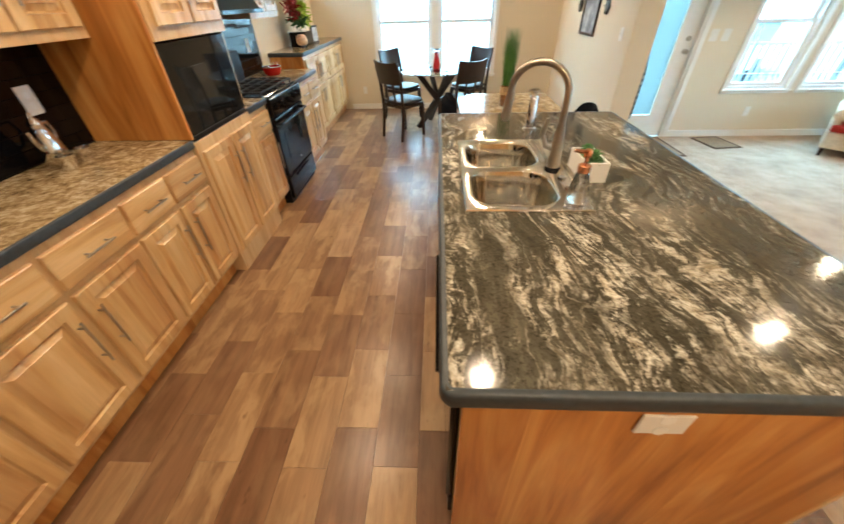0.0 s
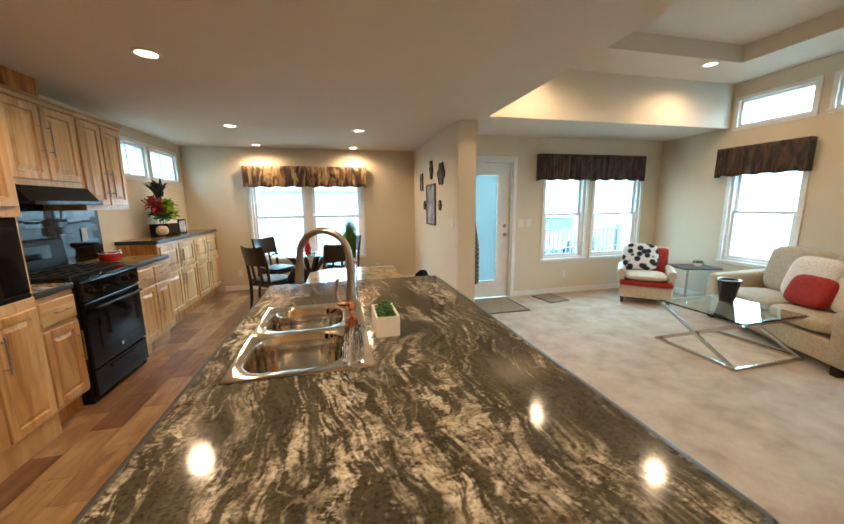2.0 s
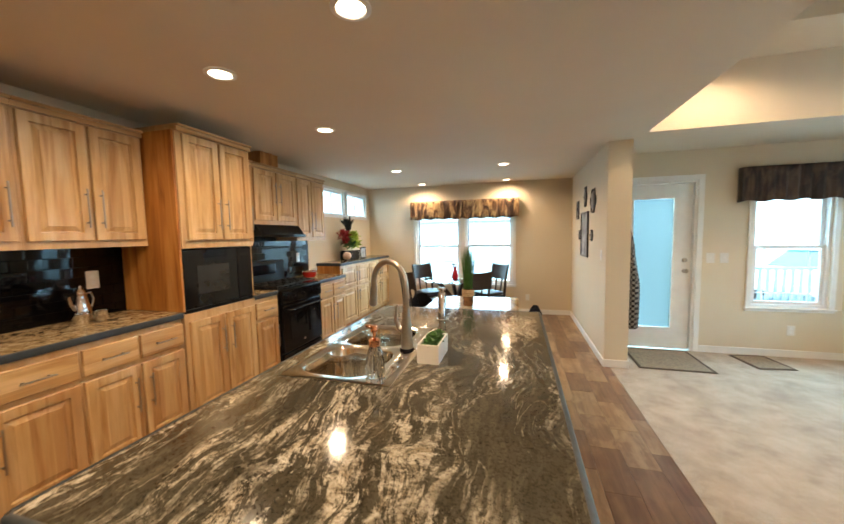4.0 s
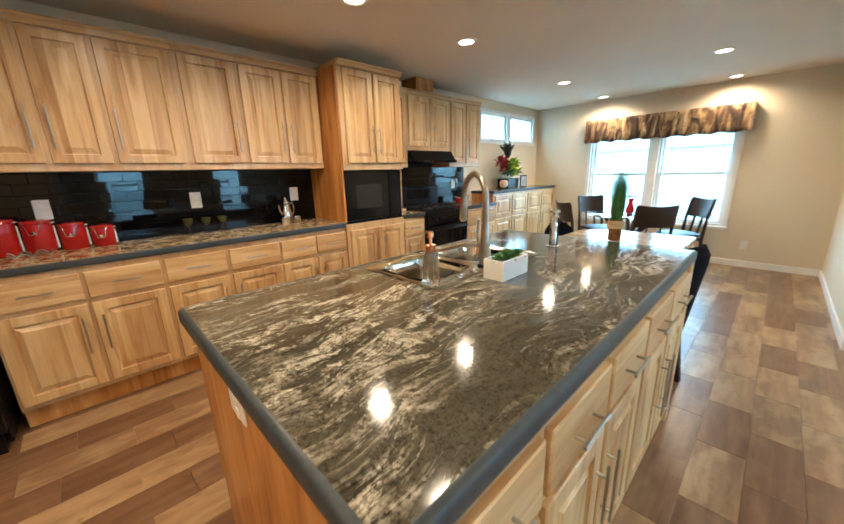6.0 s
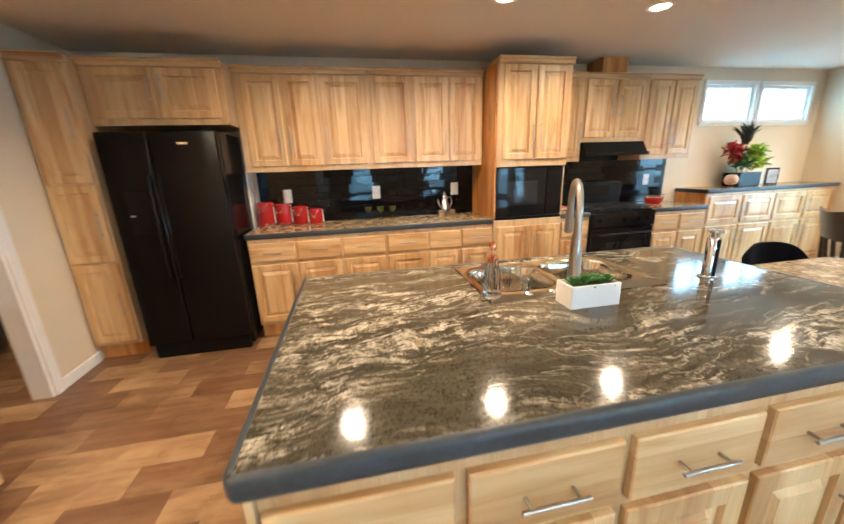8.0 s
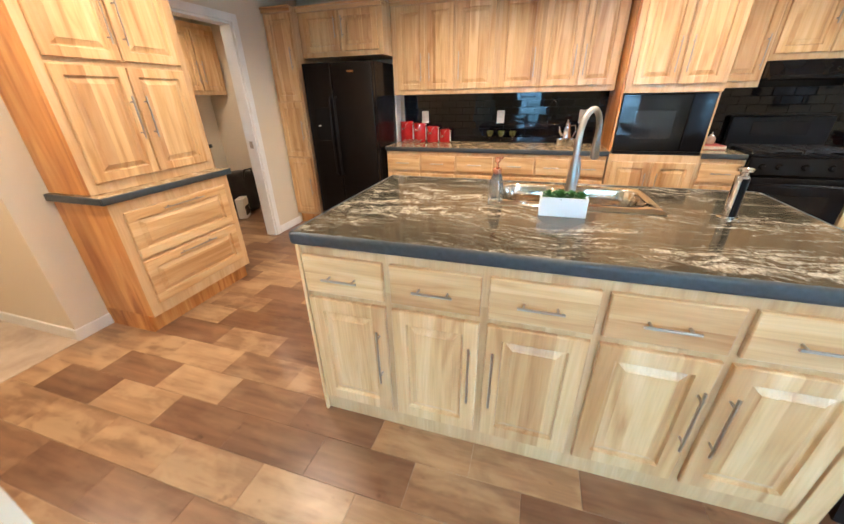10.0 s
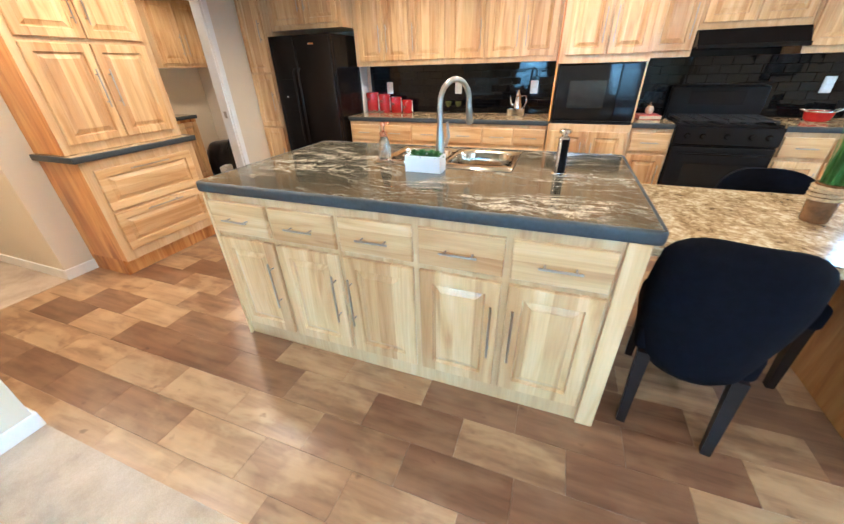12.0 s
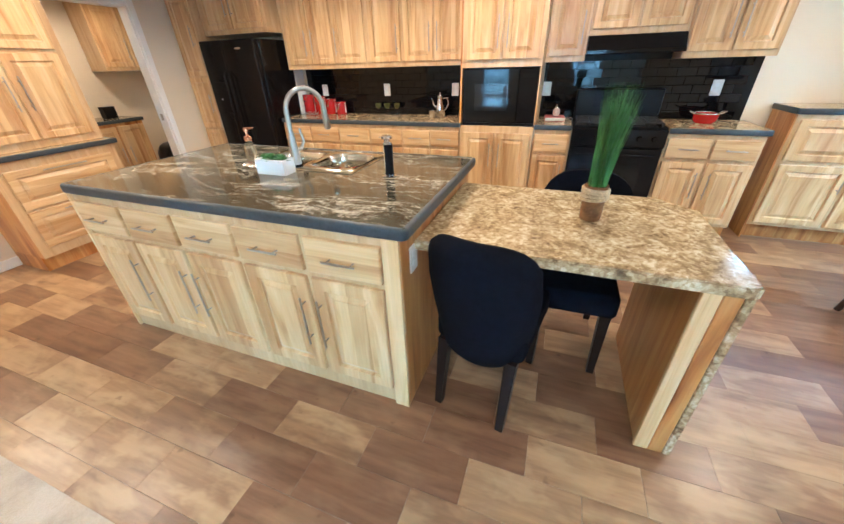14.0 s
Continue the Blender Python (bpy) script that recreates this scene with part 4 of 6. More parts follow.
sk = thing("kitchen_sink", pose(0, 0, 0), "polished stainless double-bowl drop-in sink", "sink")
bowls = [(SX0 + 0.035, SX1 - 0.09, SY0 + 0.035, 1.062), (SX0 + 0.035, SX1 - 0.09, 1.093, SY1 - 0.035)]
bm = bmesh.new()
mid = 1.0775
for (x0, x1, y0, y1), (q0, q1) in zip(bowls, ((SY0, mid), (mid, SY1))):
    inner = dshape(x0, x1, y0, y1, 0.09, 0.10)
    outer = []
    cx, cy = (x0 + x1) / 2, (y0 + y1) / 2
    for px, py in inner:
        dx, dy = px - cx, py - cy
        k = min([(SX1 - cx) / dx if dx > 1e-6 else (SX0 - cx) / dx if dx < -1e-6 else 9, (q1 - cy) / dy if dy > 1e-6 else (q0 - cy) / dy if dy < -1e-6 else 9])
        outer.append((cx + dx * k, cy + dy * k))
    # square the corners
    for tx in (SX0, SX1):
        for ty in (q0, q1):
            i = min(range(len(outer)), key=lambda n: (outer[n][0] - tx) ** 2 + (outer[n][1] - ty) ** 2)
            outer[i] = (tx, ty)
    levels = [[bm.verts.new((x, y, 0.9215)) for x, y in outer], [bm.verts.new((x, y, 0.927)) for x, y in [((px - cx) * 0.985 + cx, (py - cy) * 0.985 + cy) for px, py in outer]]]
    for s, z in ((1.03, 0.9265), (1.0, 0.925), (0.97, 0.915), (0.93, 0.85), (0.87, 0.775), (0.78, 0.752), (0.2, 0.748), (0.12, 0.745)):
        levels.append([bm.verts.new((cx + (px - cx) * s, cy + (py - cy) * s, z)) for px, py in inner])
    for a, b in zip(levels, levels[1:]):
        n = len(a)
        for k in range(n):
            bm.faces.new((a[k], a[(k + 1) % n], b[(k + 1) % n], b[k]))
    bm.faces.new(levels[-1])
part("basin", bm, M_steel, sk, smooth=60)
for x0, x1, y0, y1 in bowls:
    part("drain", lathe(bmesh.new(), [(0.042, 0.0), (0.040, 0.004), (0.02, 0.002)], 20, ((x0 + x1) / 2, (y0 + y1) / 2, 0.7485)), M_chrome, sk, smooth=45)
part("hole_cover", lathe(bmesh.new(), [(0.018, 0), (0.017, 0.007), (0.008, 0.010)], 20, (0.50, 0.97, 0.9268)), M_chrome, sk, smooth=45)
part("hole_cover", lathe(bmesh.new(), [(0.018, 0), (0.017, 0.007), (0.008, 0.010)], 20, (0.50, 0.87, 0.9268)), M_chrome, sk, smooth=45)

fa = thing("faucet", pose(0.485, 1.065, 0.927), "brushed nickel pull-down gooseneck faucet", "faucet")
dx, dy = -0.89, 0.45
part("base_ring", lathe(bmesh.new(), [(0.032, 0), (0.032, 0.008), (0.028, 0.012)], 24), M_black, fa, smooth=45)
part("body", lathe(bmesh.new(), [(0.027, 0.012), (0.025, 0.05), (0.022, 0.11), (0.019, 0.15), (0.015, 0.19)], 24), M_nickel, fa, smooth=45)
pts = [(0, 0, 0.18), (0, 0, 0.24), (0, 0, 0.29)]
for k in range(1, 15):
    a = radians(180 - 190 * k / 14)
    pts.append((dx * (0.11 + 0.11 * math.cos(a)), dy * (0.11 + 0.11 * math.cos(a)), 0.29 + 0.105 * math.sin(a)))
part("gooseneck", tube(bmesh.new(), pts, 0.0135, 14), M_nickel, fa, smooth=60)
ex, ey, ez = pts[-1]
part("spray_head", tube(bmesh.new(), [(ex, ey, ez + 0.005), (ex + dx * 0.004, ey + dy * 0.004, ez - 0.02), (ex + dx * 0.012, ey + dy * 0.012, ez - 0.09), (ex + dx * 0.013, ey + dy * 0.013, ez - 0.10)], [0.0145, 0.017, 0.0195, 0.012], 14), M_nickel, fa, smooth=60)
part("lever", tube(bmesh.new(), [(-0.012, 0.005, 0.085), (-0.042, 0.018, 0.092), (-0.060, 0.027, 0.13), (-0.050, 0.022, 0.20)], [0.013, 0.012, 0.009, 0.0065], 10), M_nickel, fa, smooth=60)

# ---- low table at the island's end ----
tbl = thing("island_table", pose(0, 0, 0), "brown speckled laminate table end joined to the island", "table")
bm = bmesh.new()
TX0, TX1, TY0, TY1 = 0.17, 0.97, IL - 0.03, 3.095
o = [(TX0, TY0), (TX1, TY0), (TX1, TY1 - 0.02), (TX1 - 0.015, TY1), (TX0 + 0.15, TY1), (TX0, TY1 - 0.15)]
lo_ = [bm.verts.new((x, y, 0.773)) for x, y in o]
hi_ = [bm.verts.new((x, y, 0.812)) for x, y in o]
bm.faces.new(lo_[::-1])
tf = bm.faces.new(hi_)
for k in range(6):
    bm.faces.new((lo_[k], lo_[(k + 1) % 6], hi_[(k + 1) % 6], hi_[k]))
bmesh.ops.bevel(bm, geom=list(tf.edges), offset=0.006, segments=2, affect="EDGES")
part("tabletop", bm, M_brown, tbl)
part("end_support", B(0.25, 0.945, 2.955, 3.055, FZ, 0.772, bev=0.003), M_panel, tbl, "hickory end support")
part("support_edge", B(0.945, 0.965, 2.950, 3.004, FZ, 0.772, bev=0.003), M_wood, tbl, "pale hickory edge strip")
part("support_edge", B(0.945, 0.965, 3.005, 3.058, FZ, 0.772, bev=0.003), M_panel, tbl, "orange hickory edge strip")
part("outer_face", B(0.24, 0.968, 3.059, 3.085, FZ, 0.772, bev=0.003), M_brown, tbl, "speckled laminate outer face")

# ---- hutch beside the doorway ----
hu = thing("hutch_cabinet", pose(0.88, -1.385, 0, 0, 0, 180), "hickory hutch base with two deep raised-panel drawers", "cabinet")
carcass(hu, 0.86, 0.46, 0, 0.87, m=M_panel)
hu_face = part("face_frame", B(0.0, 0.86, -0.002, 0.0, 0.10, 0.87), M_frame, hu)
for z, h in ((0.13, 0.30), (0.45, 0.30)):
    front(hu, "drawer", 0.06, z + 0.05, 0.74, h, 0.37, False, hz=h - 0.028, hl=0.3, rail=0.055)
hc = counter("hutch_worktop", [(0.0, 0.90, -1.845, -1.367)], [(-0.012, 0.912, -1.367, -1.353), (0.9002, 0.912, -1.845, -1.367), (-0.012, -0.0002, -1.845, -1.367)], M_brown, "dark-edged worktop of the hutch")
uh = thing("hutch_cupboard", pose(0.88, -1.48, 0.912, 0, 0, 180), "tall hickory hutch top with raised-panel doors", "cabinet")
carcass(uh, 0.86, 0.365, 0, 1.42, False, m=M_panel)
part("face_frame", B(0.0, 0.86, -0.002, 0.0, 0.0, 1.42), M_frame, uh)
for x0, sd in ((0.05, "r"), (0.435, "l")):
    front(uh, "door", x0, 0.06, 0.37, 0.60, 0.335 if sd == "r" else 0.035, True, 0.33, 0.24)
    front(uh, "door", x0, 0.69, 0.37, 0.66, 0.335 if sd == "r" else 0.035, True, 0.2, 0.24)

# ---- buffet along the dining wall ----
BY0, BY1, BX = 4.15, 6.09, -1.56
bu = thing("buffet_cabinet", pose(BX, BY0, 0, 0, 0, 90), "hickory buffet with two rows of raised-panel doors", "cabinet")
carcass(bu, BY1 - BY0, 0.385, 0, 1.01, m=M_frame)
part("side_panel", B(-0.012, -0.001, 0.0, 0.385, FZ, 1.01), M_panel, bu, "stained hickory side panel")
n = 4
cw = (BY1 - BY0 - 0.04) / n
for i in range(n):
    side = "rl"[i % 2]
    hx = 0.03 if side == "l" else cw - 0.055
    front(bu, "door", 0.03 + i * cw, 0.13, cw - 0.025, 0.50, hx, True, 0.38, 0.16)
    front(bu, "door", 0.03 + i * cw, 0.66, cw - 0.025, 0.31, hx, True, 0.15, 0.16)
counter("buffet_worktop", [(-1.955, BX + 0.008, BY0 - 0.008, BY1)], [(BX + 0.008, BX + 0.022, BY0 - 0.02, BY1), (-1.955, BX + 0.008, BY0 - 0.02, BY0 - 0.0082)], M_brown, "dark-edged worktop of the buffet", 1.012, 1.05)

# ---- doors and trim ----
d1 = tagged(new("door_1"), "white entry door with a full glass pane and closed blind", "door", "", "structure")
bm = bmesh.new()
for a in ((2.22, 2.34, FZ + 0.006, 2.0), (2.78, 2.97, FZ + 0.006, 2.0), (2.34, 2.78, FZ + 0.006, 0.24), (2.34, 2.78, 1.83, 2.0)):
    box(bm, a[0], a[1], LN + 0.04, LN + 0.085, a[2], a[3])
part("door_slab", bm, M_trim, d1)
bm = bmesh.new()
for a in ((2.325, 2.345, 0.225, 1.845), (2.775, 2.795, 0.225, 1.845), (2.345, 2.775, 0.225, 0.245), (2.345, 2.775, 1.825, 1.845)):
    box(bm, a[0], a[1], LN + 0.030, LN + 0.039, a[2], a[3], 0.003)
part("glass_bead", bm, M_trim, d1)
gp = part("pane", B(2.345, 2.775, LN + 0.05, LN + 0.056, 0.245, 1.825), M_blindgl, d1, "pale blue glass pane with closed blind")
gp.visible_shadow = False
bm = bmesh.new()
for a in ((2.13, 2.192, FZ, 2.09), (3.0, 3.062, FZ, 2.09), (2.192, 3.0, 2.03, 2.09)):
    box(bm, a[0], a[1], LN - 0.016, LN, a[2], a[3], 0.003)
for a in ((2.192, 2.215, FZ, 2.03), (2.975, 3.0, FZ, 2.03), (2.215, 2.975, 2.005, 2.03)):
    box(bm, a[0], a[1], LN, LN + 0.13, a[2], a[3])
part("door_casing", bm, M_trim, d1)
kn = part("knob", lathe(bmesh.new(), [(0.026, 0), (0.026, 0.006), (0.011, 0.012), (0.011, 0.03), (0.024, 0.04), (0.027, 0.052), (0.018, 0.064)], 20), M_nickel, d1, "nickel door knob", smooth=45)
kn.matrix_world = pose(2.905, LN + 0.04, 0.95, 90)
kb = part("deadbolt", lathe(bmesh.new(), [(0.028, 0), (0.026, 0.012), (0.016, 0.018)], 20), M_nickel, d1, "nickel deadbolt", smooth=45)
kb.matrix_world = pose(2.905, LN + 0.04, 1.08, 90)
for hz in (0.25, 1.05, 1.82):
    part("hinge", B(2.213, 2.222, LN + 0.03, LN + 0.042, hz - 0.045, hz + 0.045), M_nickel, d1)

d2 = tagged(new("door_2"), "white cased opening to the utility room", "doorway", "", "structure")
bm = bmesh.new()
for a in ((-0.965, -0.90, FZ, 2.085), (-0.04, 0.02, 0.9, 2.085), (-0.90, -0.04, 2.02, 2.085)):
    box(bm, a[0], a[1], SY, SY + 0.018, a[2], a[3], 0.003)
for a in ((-0.90, -0.882, FZ, 2.02), (-0.058, -0.04, FZ, 2.02), (-0.882, -0.058, 2.002, 2.02)):
    box(bm, a[0], a[1], SY - 0.12, SY, a[2], a[3])
part("door_casing", bm, M_trim, d2)
part("strike_plate", B(-0.882, -0.880, SY - 0.08, SY - 0.04, 0.93, 1.0), M_nickel, d2, "brass strike plate")


def valance(a0, a1, z0, z1, wall, axis, inward, material, label):
    v = thing("window_valance", pose(0, 0, 0), label, "valance", "window valances")
    bm = bmesh.new()
    n = int((a1 - a0) / 0.012)
    rnd = random.Random(int(a0 * 100))
    ph = [rnd.uniform(0, 6.28) for _ in range(4)]
    dep = 0.105
    path = [(a0, 0.004)] + [(a0, dep * k / 3) for k in range(1, 3)] + [(a0 + (a1 - a0) * k / n, dep) for k in range(n + 1)] + [(a1, dep * k / 3) for k in (2, 1)] + [(a1, 0.004)]
    rows = []
    for i, (a, d) in enumerate(path):
        s = i * 0.012
        w = 0.011 * math.sin(s * 52 + ph[0] + 1.6 * math.sin(s * 9 + ph[1])) + 0.006 * math.sin(s * 118 + ph[2])
        col = []
        for k in range(7):
            f = k / 6
            amp = w * (0.35 + 1.0 * abs(f - 0.12)) if 0 < i < len(path) - 1 else 0
            z = z1 - (z1 - z0) * f + (0.010 * math.sin(s * 26 + ph[3]) if k == 6 else 0)
            dd = max(0.004, d + amp)
            off = wall + inward * dd
            col.append(bm.verts.new((off, a, z) if axis == "x" else (a, off, z)))
        rows.append(col)
    for p, q in zip(rows, rows[1:]):
        for k in range(6):
            bm.faces.new((p[k], q[k], q[k + 1], p[k + 1]))
    ob = part("cloth", bm, material, v, smooth=80)
    so = ob.modifiers.new("thickness", "SOLIDIFY")
    so.thickness = 0.003
    lo, hi = sorted((wall + inward * 0.002, wall + inward * 0.10))
    part("header_board", B(lo, hi, a0 + 0.012, a1 - 0.012, z1 - 0.04, z1 - 0.02) if axis == "x" else B(a0 + 0.012, a1 - 0.012, lo, hi, z1 - 0.04, z1 - 0.02), M_valdark, v)


valance(-1.05, 0.98, 1.735, 2.08, NY, "y", -1, M_valance, "gathered brown and gold fabric valance above the dining window")
valance(3.38, 5.27, 1.75, 2.13, LN, "y", -1, M_valdark, "gathered dark brown fabric valance above the living room window")
for y0 in (2.52, 0.15):
    valance(y0, y0 + 0.97, 1.74, 2.11, LE, "x", -1, M_valdark, "gathered dark brown fabric valance above the side window")


def plate(m, label, kind="outlet", w=0.072, h=0.116):
    e = thing("wall_" + kind, m, label, "outlet" if kind == "outlet" else "switch", "wall plates")
    part("cover", B(-w / 2, w / 2, -0.006, 0.0, -h / 2, h / 2, bev=0.003), M_plate, e)
    if kind == "outlet":
        for z in (-0.022, 0.022):
            o = part("socket", lathe(bmesh.new(), [(0.017, 0), (0.016, 0.002)], 14), M_white, e)
            o.matrix_local = pose(0, -0.0055, z, 90)
    else:
        part("toggle", B(-0.005, 0.005, -0.014, -0.006, -0.008, 0.014, bev=0.002), M_white, e)
    return e


for y in (-0.345, 0.505, 1.325, 2.275, 3.685):
    plate(P(y, WX + 0.0155, 1.17), "white outlet plate on the black tile", w=0.078, h=0.125)
plate(pose(0.48, 0.0295, 0.785, 0, 0, 0), "white outlet plate on the island's end panel", w=0.11, h=0.075)
plate(pose(0.98, IL - 0.034, 0.74, 0, 0, 180), "white outlet plate on the island's end panel", w=0.075, h=0.12)
plate(pose(1.13, NY, 0.27, 0, 0, 0), "white outlet plate low on the dining wall")
plate(pose(-1.25, NY, 0.27, 0, 0, 0), "white outlet plate low on the dining wall")
plate(pose(3.95, LN, 0.28, 0, 0, 0), "white outlet plate low on the living room wall")
plate(pose(3.15, LN, 1.11, 0, 0, 0), "white light switch beside the entry door", "switch", 0.085, 0.12)
plate(pose(3.285, LN, 1.11, 0, 0, 0), "white light switch beside the entry door", "switch", 0.085, 0.12)
plate(pose(1.87, 3.90, 1.18, 0, 0, -90), "white light switch on the divider wall", "switch")
plate(pose(WX, -2.65, 1.15, 0, 0, 90), "white switch plate in the utility room", "switch", 0.12, 0.12)

# ---- on the island ----
sd = thing("soap_dispenser", pose(0.475, 0.735, 0.927), "ribbed clear glass soap bottle with copper pump", "soap dispenser")
sd.scale = (0.88, 0.88, 0.86)
bm = bmesh.new()
n = 32
prof = [(0.036, 0.0), (0.038, 0.01), (0.037, 0.06), (0.031, 0.11), (0.024, 0.135), (0.020, 0.145)]
rings = [[bm.verts.new((r * (1 + 0.05 * (k % 2)) * math.cos(2 * math.pi * k / n), r * (1 + 0.05 * (k % 2)) * math.sin(2 * math.pi * k / n), z)) for k in range(n)] for r, z in prof]
for a, b in zip(rings, rings[1:]):
    for k in range(n):
        bm.faces.new((a[k], a[(k + 1) % n], b[(k + 1) % n], b[k]))
bm.faces.new(rings[0][::-1])
bm.faces.new(rings[-1])
part("bottle", bm, M_glass, sd)
pc = part("pump_collar", lathe(bmesh.new(), [(0.023, 0.146), (0.023, 0.172), (0.013, 0.178)], 24), M_copper, sd, "copper collar", smooth=45)
part("pump_head", tube(bmesh.new(), [(0, 0, 0.178), (0, 0, 0.215), (-0.004, 0.002, 0.222), (-0.045, 0.02, 0.222)], [0.007, 0.007, 0.009, 0.006], 10), M_copper, sd, "copper spout", smooth=60)
part("pump_cap", lathe(bmesh.new(), [(0.014, 0.205), (0.015, 0.225), (0.012, 0.232)], 20), M_copper, sd, smooth=45)


def leaf(bm, base, yaw, pitch, length, width, curl=0.3):
    """A pointed leaf of two rows of faces with thickness from its fold."""
    f = Matrix.Translation(base) @ Matrix.Rotation(yaw, 4, "Z") @ Matrix.Rotation(-pitch, 4, "Y")
    rows = []
    for s, w in ((0.0, 0.35), (0.3, 0.9), (0.6, 1.0), (0.85, 0.55)):
        x = s * length
        dz = -curl * length * s * s
        rows.append([bm.verts.new(f @ Vector((x, q * w * width / 2, dz + abs(q) * width * 0.18))) for q in (-1, 0, 1)] + [bm.verts.new(f @ Vector((x, 0, dz - width * 0.12)))])
    tip = bm.verts.new(f @ Vector((length, 0, -curl * length)))
    for a, b in zip(rows, rows[1:]):
        for i, j in ((0, 1), (1, 2), (2, 3), (3, 0)):
            bm.faces.new((a[i], a[j], b[j], b[i]))
    a = rows[-1]
    for i, j in ((0, 1), (1, 2), (2, 3), (3, 0)):
        bm.faces.new((a[i], a[j], tip))


pl = thing("succulent_planter", pose(0.615, 1.03, 0.9205), "white rectangular planter filled with green succulents", "planter")
bm = bmesh.new()
PXW, PYW, PH = 0.09, 0.185, 0.078
for a in ((-PXW / 2, PXW / 2, -PYW / 2, -PYW / 2 + 0.007), (-PXW / 2, PXW / 2, PYW / 2 - 0.007, PYW / 2), (-PXW / 2, -PXW / 2 + 0.007, -PYW / 2 + 0.007, PYW / 2 - 0.007), (PXW / 2 - 0.007, PXW / 2, -PYW / 2 + 0.007, PYW / 2 - 0.007)):
    box(bm, *a, 0, PH)
box(bm, -PXW / 2 + 0.007, PXW / 2 - 0.007, -PYW / 2 + 0.007, PYW / 2 - 0.007, 0, 0.01)
part("pot", bm, M_white, pl)
part("soil", B(-PXW / 2 + 0.008, PXW / 2 - 0.008, -PYW / 2 + 0.008, PYW / 2 - 0.008, 0.01, 0.064), M_soil, pl)
rnd = random.Random(3)
for cx, cy, s in ((0.0, -0.06, 0.9), (0.005, -0.015, 1.15), (-0.01, 0.03, 0.9), (0.01, 0.065, 0.95)):
    bm = bmesh.new()
    for ring_, (cnt, pit, ln) in enumerate(((8, 0.25, 0.042), (7, 0.7, 0.037), (5, 1.1, 0.028))):
        for k in range(cnt):
            leaf(bm, (cx, cy, 0.066 + 0.006 * ring_), 6.28 * k / cnt + ring_ * 0.4 + rnd.uniform(-0.1, 0.1), pit + rnd.uniform(-0.1, 0.1), ln * s, 0.019 * s, 0.1)
    part("rosette", bm, M_green, pl, "green succulent rosette", smooth=60)

sp = thing("soap_pump_tower", pose(0.515, 1.665, 0.9205), "slim chrome and black cylindrical dispenser", "dispenser")
part("foot", lathe(bmesh.new(), [(0.036, 0), (0.036, 0.004), (0.024, 0.007)], 28), M_chrome, sp, smooth=45)
part("cylinder", lathe(bmesh.new(), [(0.0225, 0.007), (0.0225, 0.165), (0.018, 0.17)], 28), M_chrome, sp, smooth=45)
bm = bmesh.new()
arc = [radians(-20 + 10 * k) for k in range(15)]
for a, b in zip(arc, arc[1:]):
    q = [bm.verts.new((r * math.cos(t), r * math.sin(t), z)) for t in (a, b) for r in (0.0215, 0.0245) for z in (0.01, 0.16)]
    for f in ((0, 1, 3, 2), (4, 5, 7, 6), (2, 3, 7, 6), (0, 1, 5, 4), (1, 3, 7, 5), (0, 2, 6, 4)):
        bm.faces.new([q[i] for i in f])
part("front_panel", bm, M_blackm, sp, "black front strip")
part("cap", lathe(bmesh.new(), [(0.014, 0.17), (0.014, 0.182), (0.027, 0.186), (0.027, 0.196), (0.02, 0.2)], 24), M_chrome, sp, smooth=45)

gv = thing("grass_vase", pose(0.54, 2.63, 0.8125), "tall artificial grass in a brown vase tied with rope", "vase")
part("vase", lathe(bmesh.new(), [(0.040, 0), (0.043, 0.01), (0.046, 0.09), (0.047, 0.15)], 24), M_bark, gv, smooth=45)
for k in range(4):
    part("rope_wrap", tube(bmesh.new(), [(0.050 * math.cos(6.28 * i / 20), 0.050 * math.sin(6.28 * i / 20), 0.095 + 0.013 * k + 0.003 * math.sin(6.28 * i / 20 + k)) for i in range(20)], 0.007, 6, True), M_rope, gv, smooth=60)
rnd = random.Random(8)
for b_ in range(8):
    bm = bmesh.new()
    for k in range(45):
        a, r = rnd.uniform(0, 6.28), 0.036 * math.sqrt(rnd.random())
        x, y = r * math.cos(a), r * math.sin(a)
        h = rnd.uniform(0.30, 0.43)
        lean = rnd.uniform(0.4, 1.5)
        bx_, by_ = rnd.uniform(-0.025, 0.025), rnd.uniform(-0.01, 0.05)
        w = 0.0022
        p = [(x, y, 0.1), (x * lean + bx_ * 0.4, y * lean + by_ * 0.4, 0.1 + h * 0.55), (x * lean * 1.4 + bx_, y * lean * 1.4 + by_, 0.1 + h)]
        ca, sa = math.cos(a * 3) * w, math.sin(a * 3) * w
        v = []
        for i, (px, py, pz) in enumerate(p):
            s = 1 - 0.45 * i
            v.append([bm.verts.new((px - ca * s, py - sa * s, pz)), bm.verts.new((px + ca * s, py + sa * s, pz)), bm.verts.new((px - sa * s, py + ca * s, pz))])
        for q0, q1 in zip(v, v[1:]):
            for i, j in ((0, 1), (1, 2), (2, 0)):
                bm.faces.new((q0[i], q0[j], q1[j], q1[i]))
    part("grass_tuft", bm, M_grass, gv)


